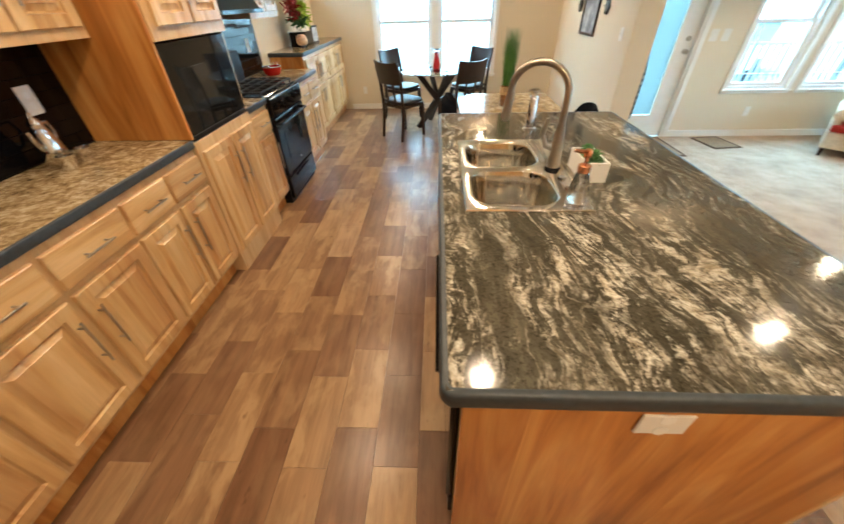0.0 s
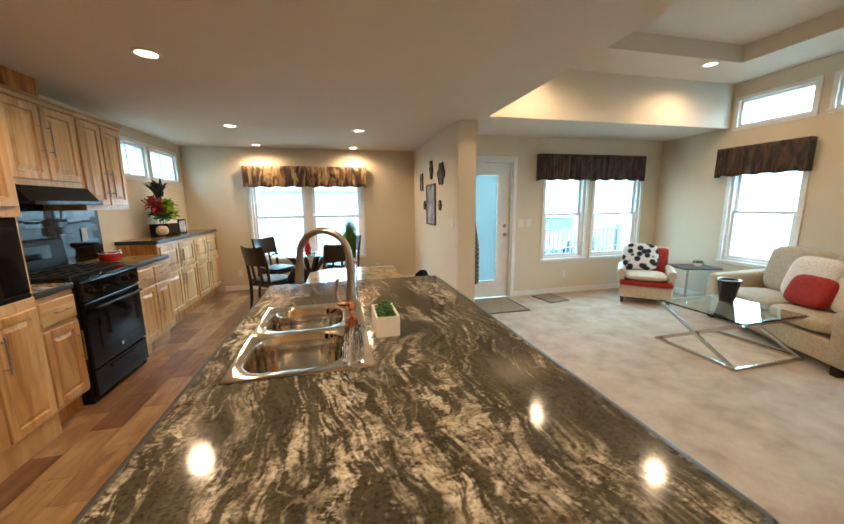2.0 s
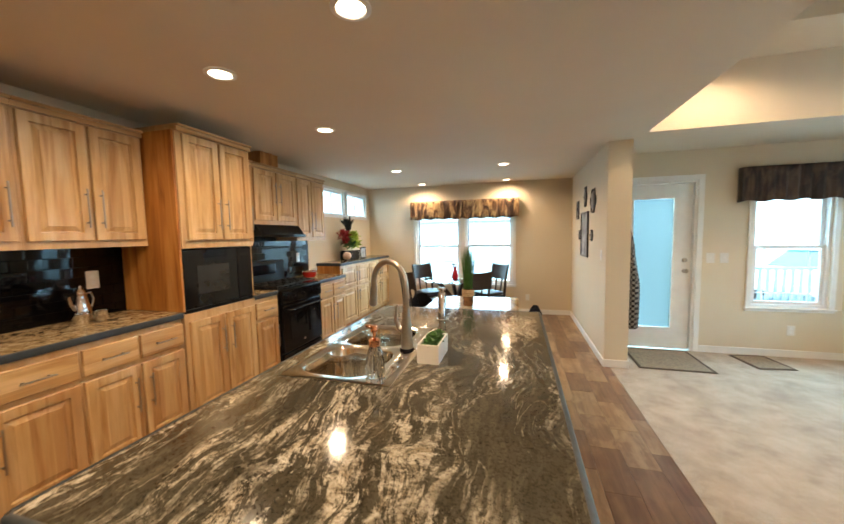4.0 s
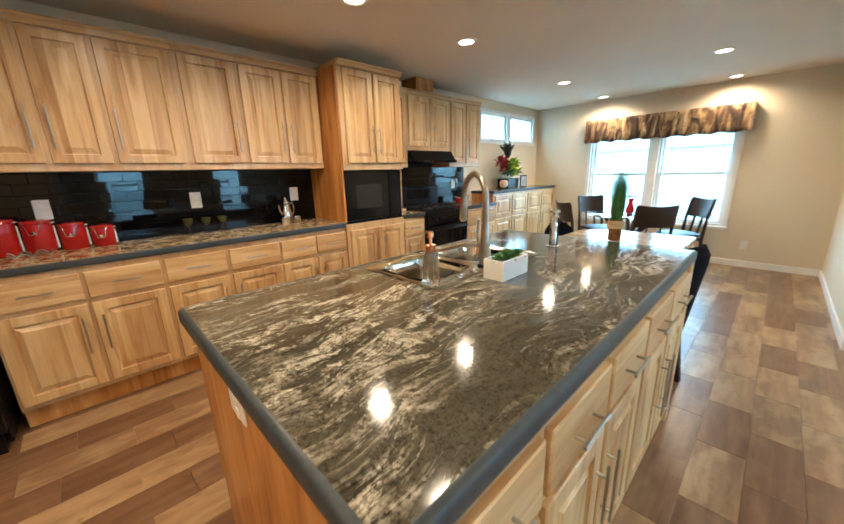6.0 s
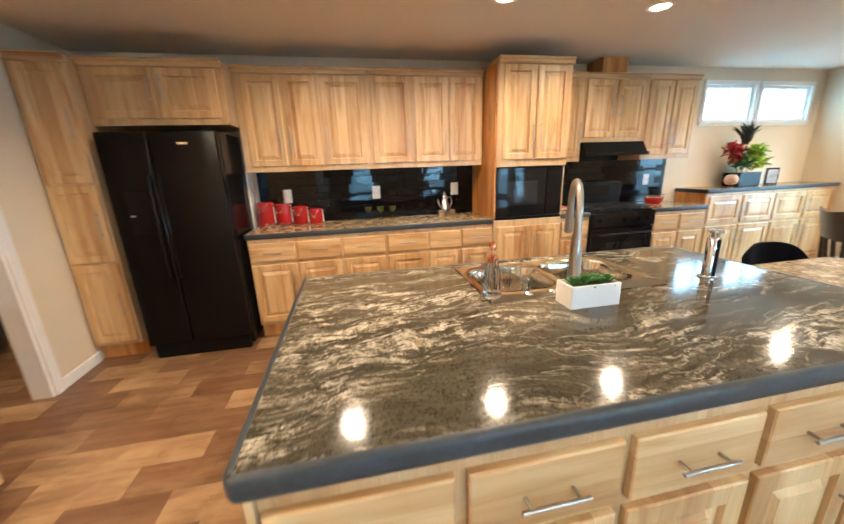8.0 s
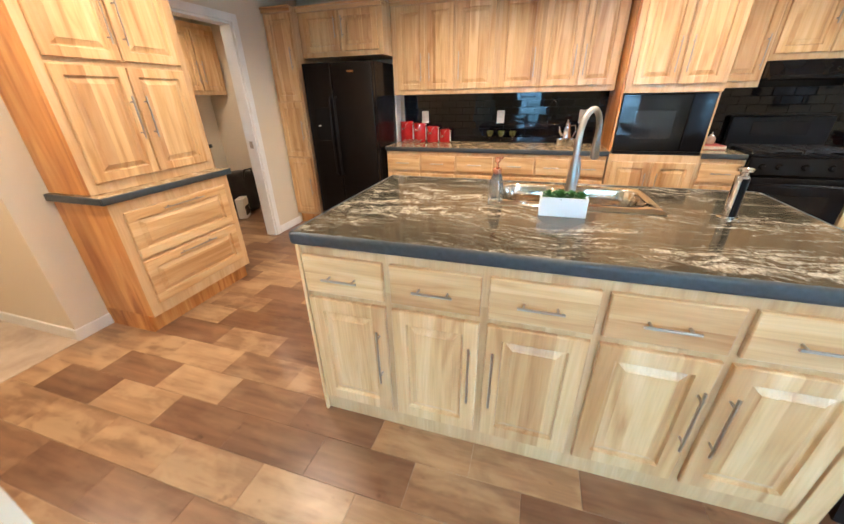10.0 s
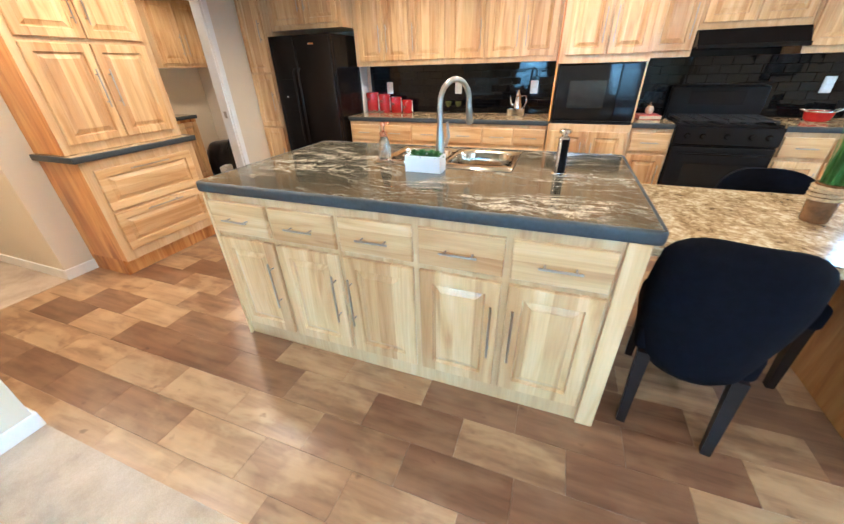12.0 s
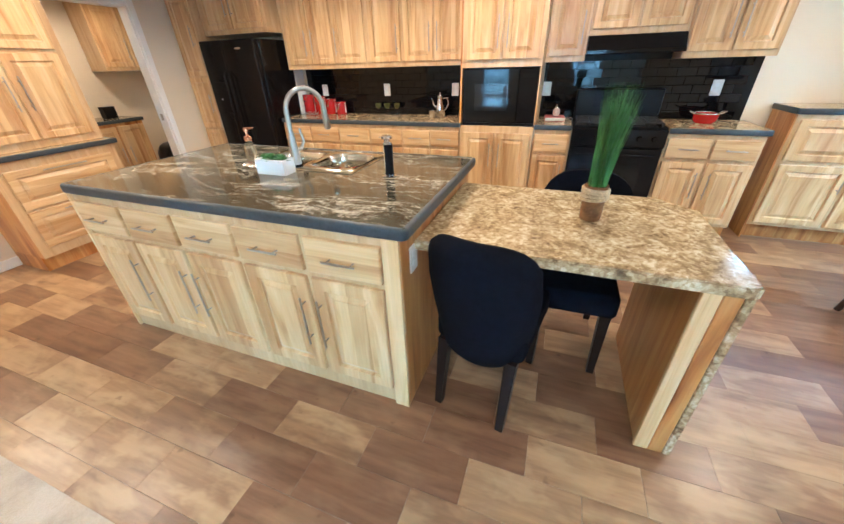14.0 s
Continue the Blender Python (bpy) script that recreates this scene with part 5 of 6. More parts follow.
def parsons(m):
    c = thing("upholstered_chair", m, "black velvet chair with rounded back and dark wooden legs", "chair", "chairs at the island table")
    bm = bmesh.new()
    box(bm, -0.20, 0.20, -0.24, 0.20, 0.36, 0.49, 0.03, 4)
    part("seat", bm, M_navy, c, smooth=50)
    bm = bmesh.new()
    nx, nz = 14, 12
    grid = {}
    for s in (0, 1):
        for i in range(nx + 1):
            for j in range(nz + 1):
                u, v = -1 + 2 * i / nx, j / nz
                half = 0.180 + 0.050 * math.sin(min(1.0, v * 1.25) * 1.57)
                z = 0.30 + v * (0.63 - 0.10 * abs(u) ** 4) + 0.06 * abs(u) ** 4 * (1 - v) ** 2
                x = u * half * (1 - 0.10 * max(0.0, v - 0.75) * 4 * (0.5 if abs(u) > 0.9 else 0.2))
                y = 0.20 + 0.09 * v - 0.085 * u * u + (0.06 if s else 0) * math.sqrt(max(0.10, 1 - max(abs(u) ** 6, (2 * v - 1) ** 10)))
                grid[s, i, j] = bm.verts.new((x, y, z))
    for s in (0, 1):
        for i in range(nx):
            for j in range(nz):
                bm.faces.new((grid[s, i, j], grid[s, i + 1, j], grid[s, i + 1, j + 1], grid[s, i, j + 1]))
    for i in range(nx):
        for j in (0, nz):
            bm.faces.new((grid[0, i, j], grid[0, i + 1, j], grid[1, i + 1, j], grid[1, i, j]))
    for j in range(nz):
        for i in (0, nx):
            bm.faces.new((grid[0, i, j], grid[0, i, j + 1], grid[1, i, j + 1], grid[1, i, j]))
    part("backrest", bm, M_navy, c, smooth=70)
    for sx in (-1, 1):
        for sy, ty in ((-0.20, -0.22), (0.19, 0.25)):
            bm = bmesh.new()
            a = [bm.verts.new((sx * 0.155 + dx * 0.025, sy + dy * 0.025, 0.37)) for dx, dy in ((-1, -1), (1, -1), (1, 1), (-1, 1))]
            b = [bm.verts.new((sx * 0.155 + dx * 0.017, ty + dy * 0.017, 0.0)) for dx, dy in ((-1, -1), (1, -1), (1, 1), (-1, 1))]
            for k in range(4):
                bm.faces.new((a[k], a[(k + 1) % 4], b[(k + 1) % 4], b[k]))
            bm.faces.new(a)
            bm.faces.new(b[::-1])
            part("leg", bm, M_ebony, c)
    return c


ch1 = parsons(pose(0.80, 2.295, FZ, 0, 0, -101))
copy_thing(ch1, pose(0.36, 2.64, FZ, 0, 0, 90))

# ---- on the back worktop ----
CTZ = 0.9115


def canister(y, h, r, first=[None]):
    e = thing("canister", pose(-1.86, y, CTZ, 0, 0, -10), "glossy red ceramic canister with wire clamp lid", "canister", "red canisters")
    part("jar", lathe(bmesh.new(), [(r * 0.93, 0), (r, 0.008), (r, h - 0.012), (r * 0.97, h)], 32), M_red, e, smooth=45)
    part("lid", lathe(bmesh.new(), [(r * 0.98, h + 0.002), (r * 1.01, h + 0.008), (r * 0.98, h + 0.020), (r * 0.5, h + 0.026)], 32), M_red, e, smooth=45)
    part("clamp", tube(bmesh.new(), [(r * 0.8, r * 0.62, h + 0.012), (r * 1.10, r * 0.45, h - 0.005), (r * 1.1, r * 0.3, h - 0.06), (r * 1.1, -r * 0.3, h - 0.06), (r * 1.10, -r * 0.45, h - 0.005), (r * 0.8, -r * 0.62, h + 0.012)], 0.0022, 6), M_chrome, e, smooth=60)
    part("clasp", lathe(bmesh.new(), [(0.011, 0), (0.010, 0.004), (0.004, 0.006)], 14), M_chrome, e, smooth=45).matrix_local = pose(r * 1.06, 0, h - 0.05, 0, 90, 0)
    part("spoon", tube(bmesh.new(), [(0.0, r * 1.06, h * 0.12), (0.0, r * 1.06, h * 0.9)], [0.006, 0.003], 6), M_white, e, "white measuring spoon", smooth=60)
    part("gasket", lathe(bmesh.new(), [(0.012, 0), (0.012, 0.006)], 12, (0.0, r * 1.0, h + 0.0)), M_cream, e)


for y, h, r in ((-0.545, 0.198, 0.075), (-0.388, 0.180, 0.072), (-0.236, 0.148, 0.067), (-0.094, 0.118, 0.062)):
    canister(y, h, r)
wr = thing("wire_trivet", pose(-1.70, -0.42, CTZ), "small scrolled dark wire stand on the worktop", "stand")
part("wire", tube(bmesh.new(), [(0.0, -0.10 + 0.20 * k / 20, 0.008 + 0.03 * abs(math.cos(k * 0.47))) for k in range(21)], 0.004, 6), M_nickel, wr, smooth=60)
part("wire", tube(bmesh.new(), [(0.05, -0.10 + 0.20 * k / 20, 0.008 + 0.02 * abs(math.cos(k * 0.47))) for k in range(21)], 0.004, 6), M_nickel, wr, smooth=60)


def goblet(x, y, first=[None]):
    if first[0]:
        copy_thing(first[0], pose(x, y, CTZ))
        return
    e = thing("goblet", pose(x, y, CTZ), "small green glass goblet with a stem", "goblet", "green goblets")
    part("bowl", lathe(bmesh.new(), [(0.006, 0.060), (0.022, 0.070), (0.036, 0.092), (0.042, 0.122), (0.039, 0.122), (0.033, 0.095), (0.020, 0.074)], 20), M_greengl, e, smooth=50)
    part("stem", lathe(bmesh.new(), [(0.028, 0), (0.028, 0.003), (0.006, 0.008), (0.005, 0.058)], 16), M_glass, e, smooth=50)
    first[0] = e


for x, y in ((-1.87, 0.41), (-1.86, 0.53), (-1.87, 0.65)):
    goblet(x, y)
tp_ = thing("teapot", pose(-1.83, 1.185, CTZ, 0, 0, 20), "tall polished silver coffee pot with curved handle", "coffee pot")
tp_.scale = (1.1, 1.1, 1.1)
part("pot", lathe(bmesh.new(), [(0.040, 0), (0.048, 0.02), (0.045, 0.08), (0.030, 0.14), (0.024, 0.165), (0.027, 0.17), (0.020, 0.185), (0.006, 0.20), (0.009, 0.212), (0.003, 0.218)], 24), M_chrome, tp_, smooth=60)
part("handle", tube(bmesh.new(), [(0.0, 0.025, 0.16), (0.0, 0.07, 0.165), (0.0, 0.085, 0.12), (0.0, 0.065, 0.07), (0.0, 0.045, 0.055)], 0.006, 8), M_chrome, tp_, smooth=60)
part("spout", tube(bmesh.new(), [(0.0, -0.04, 0.08), (0.0, -0.065, 0.11), (0.0, -0.075, 0.16)], [0.012, 0.008, 0.006], 8), M_chrome, tp_, smooth=60)
for x, y in ((-1.73, 1.13), (-1.74, 1.235)):
    e = thing("metal_cup", pose(x, y, CTZ), "small polished silver cup", "cup", "silver cups")
    part("cup", lathe(bmesh.new(), [(0.026, 0), (0.032, 0.005), (0.036, 0.065), (0.033, 0.065), (0.028, 0.01)], 20), M_chrome, e, smooth=50)
bk1 = thing("book", pose(-1.72, 2.39, CTZ, 0, 0, 4), "thick red book lying on the worktop", "book")
part("cover", B(-0.10, 0.10, -0.09, 0.09, 0.0, 0.035, bev=0.003), M_box, bk1)
part("pages", B(-0.095, 0.103, -0.086, 0.092, 0.005, 0.030), M_cream, bk1)
jr = thing("ornament_jar", pose(-1.74, 2.40, CTZ + 0.0355), "small pale patterned lidded jar", "jar")
part("jar", lathe(bmesh.new(), [(0.024, 0), (0.034, 0.02), (0.033, 0.05), (0.020, 0.068)], 20), M_stonefl, jr, smooth=50)
part("lid", lathe(bmesh.new(), [(0.021, 0.069), (0.018, 0.08), (0.006, 0.088), (0.008, 0.10), (0.002, 0.105)], 16), M_chrome, jr, smooth=50)
pt = thing("red_pot", pose(-1.72, 3.61, CTZ), "small red enamel pot with steel rim and handles", "pot")
part("pot", lathe(bmesh.new(), [(0.065, 0), (0.085, 0.02), (0.095, 0.075), (0.090, 0.075), (0.06, 0.02)], 28), M_red, pt, smooth=45)
part("rim", tube(bmesh.new(), [(0.093 * math.cos(6.28 * k / 28), 0.093 * math.sin(6.28 * k / 28), 0.078) for k in range(28)], 0.005, 6, True), M_chrome, pt, smooth=60)
for s in (-1, 1):
    part("handle", tube(bmesh.new(), [(-0.03, s * 0.09, 0.075), (-0.025, s * 0.13, 0.095), (0.025, s * 0.13, 0.095), (0.03, s * 0.09, 0.075)], 0.005, 6), M_chrome, pt, smooth=60)

# ---- on the buffet ----
BZ = 1.0515
fp = thing("flower_box", pose(-1.76, 4.85, BZ), "black square planter with red and lime flowers", "flower arrangement")
part("planter", B(-0.10, 0.10, -0.16, 0.16, 0.0, 0.16, bev=0.006), M_black, fp)
rnd = random.Random(21)
for k, (cy, cz, mt, nm, cnt, ln) in enumerate(((-0.20, 0.42, M_redfl, "red_bloom", 60, 0.11), (-0.13, 0.34, M_redfl, "red_bloom", 40, 0.09), (0.13, 0.38, M_lime, "lime_bloom", 90, 0.13), (0.20, 0.27, M_lime, "lime_bloom", 60, 0.11), (-0.02, 0.26, M_green, "foliage", 60, 0.12), (-0.04, 0.50, M_plume, "plume", 40, 0.24))):
    bm = bmesh.new()
    for q in range(cnt):
        d = Vector((rnd.gauss(0, 1), rnd.gauss(0, 1), rnd.gauss(0, 1))).normalized() * rnd.uniform(0.01, 0.075)
        leaf(bm, Vector((0, cy, cz)) + d * (0.6 if nm == "plume" else 1), rnd.uniform(0, 6.28), rnd.uniform(1.2, 1.55) if nm == "plume" else rnd.uniform(-0.4, 1.3), ln * rnd.uniform(0.6, 1), ln * (0.15 if nm == "plume" else 0.38), 0.3)
    part(nm, bm, mt, fp, smooth=60)
for cy, cz in ((-0.2, 0.42), (0.12, 0.34), (-0.02, 0.55)):
    part("stem", tube(bmesh.new(), [(0, cy * 0.4, 0.15), (0, cy, cz)], 0.005, 6), M_green, fp)
ball = thing("decor_ball", pose(-1.68, 4.60, BZ), "blush ceramic ball ornament on a small foot", "ornament")
ball.scale = (0.78, 0.78, 0.8)
part("ball", lathe(bmesh.new(), [(0.02 + 0.065 * math.sin(math.pi * k / 12), 0.03 + 0.075 * (1 - math.cos(math.pi * k / 12))) for k in range(13)], 24), M_stonefl, ball, smooth=60)
part("foot", lathe(bmesh.new(), [(0.035, 0), (0.03, 0.01), (0.018, 0.035)], 20), M_espresso, ball, smooth=45)
pf = thing("photo_frame", pose(-1.70, 5.22, BZ, 0, 0, 70), "small black photo frame standing on the buffet", "picture frame")
part("frame", B(-0.07, 0.07, -0.008, 0.008, 0.0, 0.20, bev=0.003), M_blackm, pf)
part("picture", B(-0.052, 0.052, -0.011, -0.0085, 0.02, 0.18), plain("grey_print", (0.4, 0.4, 0.4), 0.5, scale=14, var=0.5), pf, "grey picture")

# ---- dining set ----
DC = (-0.02, 5.10)
dt = thing("dining_table", pose(*DC, FZ, 0, 0, 20), "round glass dining table on crossed dark wooden legs", "dining table")
part("tabletop", lathe(bmesh.new(), [(0.50, 0.738), (0.508, 0.742), (0.508, 0.748), (0.50, 0.752)], 56), M_tabglass, dt, smooth=45)
for k in range(4):
    a = radians(90 * k)
    part("leg", beam(bmesh.new(), (0.30 * math.cos(a), 0.30 * math.sin(a), 0.0), (-0.30 * math.cos(a) + 0.05 * math.sin(a), -0.30 * math.sin(a) - 0.05 * math.cos(a), 0.737), 0.07, 0.045) if k < 2 else beam(bmesh.new(), (0.30 * math.cos(a) - 0.05 * math.sin(a), 0.30 * math.sin(a) + 0.05 * math.cos(a), 0.0), (-0.30 * math.cos(a), -0.30 * math.sin(a), 0.737), 0.07, 0.045), M_espresso, dt)
rv = thing("red_vase", pose(DC[0], DC[1], 0.753 + FZ), "curved red glass vase with flared clear rim", "vase")
part("vase", lathe(bmesh.new(), [(0.035, 0), (0.045, 0.02), (0.05, 0.06), (0.035, 0.12), (0.022, 0.16), (0.035, 0.20)], 24), plain("red_vase_glaze", (0.55, 0.02, 0.03), 0.15), rv, smooth=60)
part("rim", lathe(bmesh.new(), [(0.036, 0.20), (0.065, 0.24), (0.08, 0.25), (0.06, 0.238)], 24), M_glass, rv, smooth=60)


def dining_chair(m, first=[None]):
    if first[0]:
        return copy_thing(first[0], m)
    c = thing("dining_chair", m, "espresso wooden dining chair with curved back panel and dark seat", "chair", "chairs round the dining table")
    bm = bmesh.new()
    cushion(bm, 0.44, 0.42, 0.07, (0, 0, 0.47), 0.2, 8)
    part("seat", bm, M_leather, c, smooth=70)
    part("seat_frame", B(-0.20, 0.20, -0.19, 0.19, 0.40, 0.44, bev=0.004), M_espresso, c)
    for sx in (-1, 1):
        part("back_leg", tube(bmesh.new(), [(sx * 0.19, 0.235, 0.0), (sx * 0.19, 0.195, 0.25), (sx * 0.19, 0.19, 0.45), (sx * 0.195, 0.215, 0.70), (sx * 0.20, 0.265, 0.93)], [0.018, 0.021, 0.022, 0.019, 0.016], 8), M_espresso, c, smooth=60)
        bm = bmesh.new()
        a = [bm.verts.new((sx * 0.185 + dx * 0.02, -0.17 + dy * 0.02, 0.41)) for dx, dy in ((-1, -1), (1, -1), (1, 1), (-1, 1))]
        b = [bm.verts.new((sx * 0.19 + dx * 0.013, -0.19 + dy * 0.013, 0.0)) for dx, dy in ((-1, -1), (1, -1), (1, 1), (-1, 1))]
        for k in range(4):
            bm.faces.new((a[k], a[(k + 1) % 4], b[(k + 1) % 4], b[k]))
        bm.faces.new(a)
        bm.faces.new(b[::-1])
        part("front_leg", bm, M_espresso, c)
    bm = bmesh.new()
    nx = 12
    vs = {}
    for i in range(nx + 1):
        u = -1 + 2 * i / nx
        for j in range(5):
            v = j / 4
            z = 0.69 + 0.24 * v + (0.02 * u * u if j == 4 else 0)
            y = 0.215 + 0.05 * v + 0.035 * (1 - u * u)
            for s in (0, 1):
                vs[i, j, s] = bm.verts.new((u * 0.205, y + s * 0.018, z))
    for i in range(nx):
        for j in range(4):
            for s in (0, 1):
                bm.faces.new((vs[i, j, s], vs[i + 1, j, s], vs[i + 1, j + 1, s], vs[i, j + 1, s]))
        for j in (0, 4):
            bm.faces.new((vs[i, j, 0], vs[i + 1, j, 0], vs[i + 1, j, 1], vs[i, j, 1]))
    for j in range(4):
        for i in (0, nx):
            bm.faces.new((vs[i, j, 0], vs[i, j + 1, 0], vs[i, j + 1, 1], vs[i, j, 1]))
    part("back_panel", bm, M_espresso, c, smooth=60)
    for s in (-0.07, 0.07):
        part("back_spindle", beam(bmesh.new(), (s, 0.20, 0.44), (s, 0.24, 0.70), 0.03, 0.012), M_espresso, c)
    first[0] = c


for a, r in ((228, 0.66), (142, 0.66), (303, 0.56), (42, 0.66)):
    t = radians(a)
    dining_chair(pose(DC[0] + r * math.cos(t), DC[1] + r * math.sin(t), FZ, 0, 0, a - 90))


# ---- pictures on the divider wall ----
def wall_picture(y, z, w, h, label):
    e = thing("wall_picture", pose(1.869, y, z, 0, 0, -90), label, "picture")
    bm = bmesh.new()
    f = 0.025
    for a in ((-w / 2, w / 2, -h / 2, -h / 2 + f), (-w / 2, w / 2, h / 2 - f, h / 2), (-w / 2, -w / 2 + f, -h / 2 + f, h / 2 - f), (w / 2 - f, w / 2, -h / 2 + f, h / 2 - f)):
        box(bm, a[0], a[1], -0.022, 0.0, a[2], a[3], 0.003)
    part("frame", bm, M_espresso, e)
    part("print", B(-w / 2 + f, w / 2 - f, -0.010, -0.002, -h / 2 + f, h / 2 - f), patterned("grey_print_art", 5, [(0.3, (0.05, 0.05, 0.06)), (0.55, (0.30, 0.31, 0.33)), (0.7, (0.62, 0.62, 0.62))], 0.5, False), e, "grey abstract print")


wall_picture(4.89, 1.41, 0.50, 0.62, "tall dark framed grey abstract print")
wall_picture(5.48, 1.78, 0.16, 0.28, "small dark framed picture")


def wall_ornament(y, z, w, h, label):
    e = thing("wall_ornament", pose(1.869, y, z, 0, 0, -90), label, "wall ornament")
    part("plaque", lathe(bmesh.new(), [(0.4, 0), (0.5, 0.004), (0.45, 0.014), (0.2, 0.018)], 20, (0, 0, 0), w, h), M_espresso, e, smooth=40).matrix_local = pose(0, 0, 0, 90)
    part("scroll", tube(bmesh.new(), [(0.6 * w * math.cos(6.28 * k / 24) * (1 + 0.15 * math.cos(k * 1.6)), -0.008, 0.55 * h * math.sin(6.28 * k / 24) * (1 + 0.15 * math.cos(k * 1.6))) for k in range(24)], 0.008, 6, True), M_iron, e, smooth=60)


wall_ornament(4.87, 1.93, 0.14, 0.24, "dark oval iron wall ornament")
wall_ornament(4.36, 1.83, 0.24, 0.26, "dark scrolled iron wall ornament")
for y in (5.30, 4.42):
    wall_ornament(y, 1.40, 0.10, 0.12, "small dark butterfly-like wall ornament")

# ---- living room ----
co = thing("hanging_coat", pose(2.102, 4.08, 0), "dark checked coat hanging on the wall by the door", "coat")
bm = bmesh.new()
rings = []
for k in range(17):
    u = k / 16
    z = 1.60 - 1.26 * u
    w = 0.06 + 0.10 * min(1, u * 2.2)
    d = 0.04 + 0.06 * min(1, u * 1.6)
    rings.append([bm.verts.new((0.002 + d + d * math.cos(a) * (1 + 0.08 * math.sin(3 * a + 5 * u)), w * math.sin(a) * (1 + 0.07 * math.sin(5 * a + 3 * u)), z)) for a in [6.2832 * i / 28 for i in range(28)]])
for r, q in zip(rings, rings[1:]):
    for i in range(28):
        bm.faces.new((r[i], r[(i + 1) % 28], q[(i + 1) % 28], q[i]))
bm.faces.new(rings[0])
bm.faces.new(rings[-1][::-1])
m_, nt_c, b_c = mat("checked_wool")
ck = node(nt_c, "ShaderNodeTexChecker", Scale=34.0)
nt_c.links.new(coords(nt_c), ck.inputs[0])
ck.inputs[1].default_value, ck.inputs[2].default_value = (0.012, 0.011, 0.011, 1), (0.34, 0.31, 0.27, 1)
nt_c.links.new(mixc(nt_c, 0.5, ck.outputs[0], noise_of(nt_c, coords(nt_c), 250, 2).outputs[0], "MULTIPLY"), b_c.inputs["Base Color"])
b_c.inputs["Roughness"].default_value = 0.95
part("cloth", bm, m_, co, smooth=70)
part("sleeve", tube(bmesh.new(), [(0.07, -0.01, 1.50), (0.105, -0.03, 1.25), (0.12, -0.03, 0.98), (0.13, -0.03, 0.78)], [0.03, 0.04, 0.043, 0.046], 14), m_, co, smooth=60)
part("hook", tube(bmesh.new(), [(0.0, 0, 1.40), (0.07, 0, 1.39), (0.09, 0, 1.35)], 0.006, 6), M_iron, co, smooth=60)


def rug(x0, x1, y0, y1, skew, label):
    e = thing("door_mat", pose((x0 + x1) / 2, (y0 + y1) / 2, FZ + 0.0045, 0, 0, skew), label, "mat", "door mats")
    w, d = (x1 - x0) / 2, (y1 - y0) / 2
    part("field", B(-w + 0.03, w - 0.03, -d + 0.03, d - 0.03, 0, 0.010, bev=0.003), M_mat, e)
    bm = bmesh.new()
    for a in ((-w, w, -d, -d + 0.03), (-w, w, d - 0.03, d), (-w, -w + 0.03, -d + 0.03, d - 0.03), (w - 0.03, w, -d + 0.03, d - 0.03)):
        box(bm, *a, 0, 0.008, 0.002)
    part("border", bm, plain("dark_mat_border", (0.09, 0.06, 0.04), 0.95), e)


rug(2.22, 2.93, 3.70, 4.38, 0, "tan woven mat in front of the entry door")
rug(3.36, 3.72, 3.95, 4.38, 8, "small brown mat by the wall")

ac = thing("armchair", pose(4.80, 3.72, FZ, 0, 0, -44), "red and cream armchair with a red back", "armchair")
ac.scale = (0.86, 0.86, 0.94)
part("base", B(-0.37, 0.37, -0.36, 0.30, 0.10, 0.29, bev=0.02, seg=3), M_cream, ac, smooth=50)
part("seat_band", B(-0.365, 0.365, -0.385, 0.2, 0.292, 0.36, bev=0.02, seg=3), M_crimson, ac, "crimson seat band", smooth=50)
bm = bmesh.new()
cushion(bm, 0.60, 0.58, 0.12, (0, -0.09, 0.415), 0.15, 8)
part("seat_cushion", bm, M_cream, ac, smooth=70)
bm = bmesh.new()
box(bm, -0.33, 0.33, 0.0, 0.13, 0.30, 0.80, 0.04, 4)
for v in bm.verts:
    v.co.y += 0.19 + (v.co.z - 0.3) * 0.25
part("backrest", bm, M_crimson, ac, "crimson backrest", smooth=50)
bm = bmesh.new()
box(bm, -0.35, 0.35, 0.14, 0.17, 0.29, 0.81, 0.01, 2)
for v in bm.verts:
    v.co.y += 0.19 + (v.co.z - 0.3) * 0.25
part("back_shell", bm, M_cream, ac, smooth=50)
for s in (-1, 1):
    bm = bmesh.new()
    box(bm, s * 0.345 - 0.045, s * 0.345 + 0.045, -0.30, 0.25, 0.29, 0.47, 0.02, 3)
    tube(bm, [(s * 0.35, -0.33, 0.47), (s * 0.35, 0.27, 0.50)], 0.062, 16)
    part("arm", bm, M_cream, ac, smooth=50)
    for y in (-0.32, 0.26):
        part("foot", lathe(bmesh.new(), [(0.016, 0.0045), (0.028, 0.10)], 12, (s * 0.32, y, 0)), M_espresso, ac, smooth=45)
cu = thing("patterned_cushion", pose(4.75, 3.77, 0.43 + FZ, 0, 0, -38), "white cushion with black dot flowers", "cushion")
bm = bmesh.new()
cushion(bm, 0.46, 0.15, 0.40, (0, 0.10, 0.20), 0.0, 9, Euler((radians(-16), 0, 0)).to_matrix())
part("cover", bm, M_floral, cu, smooth=70)

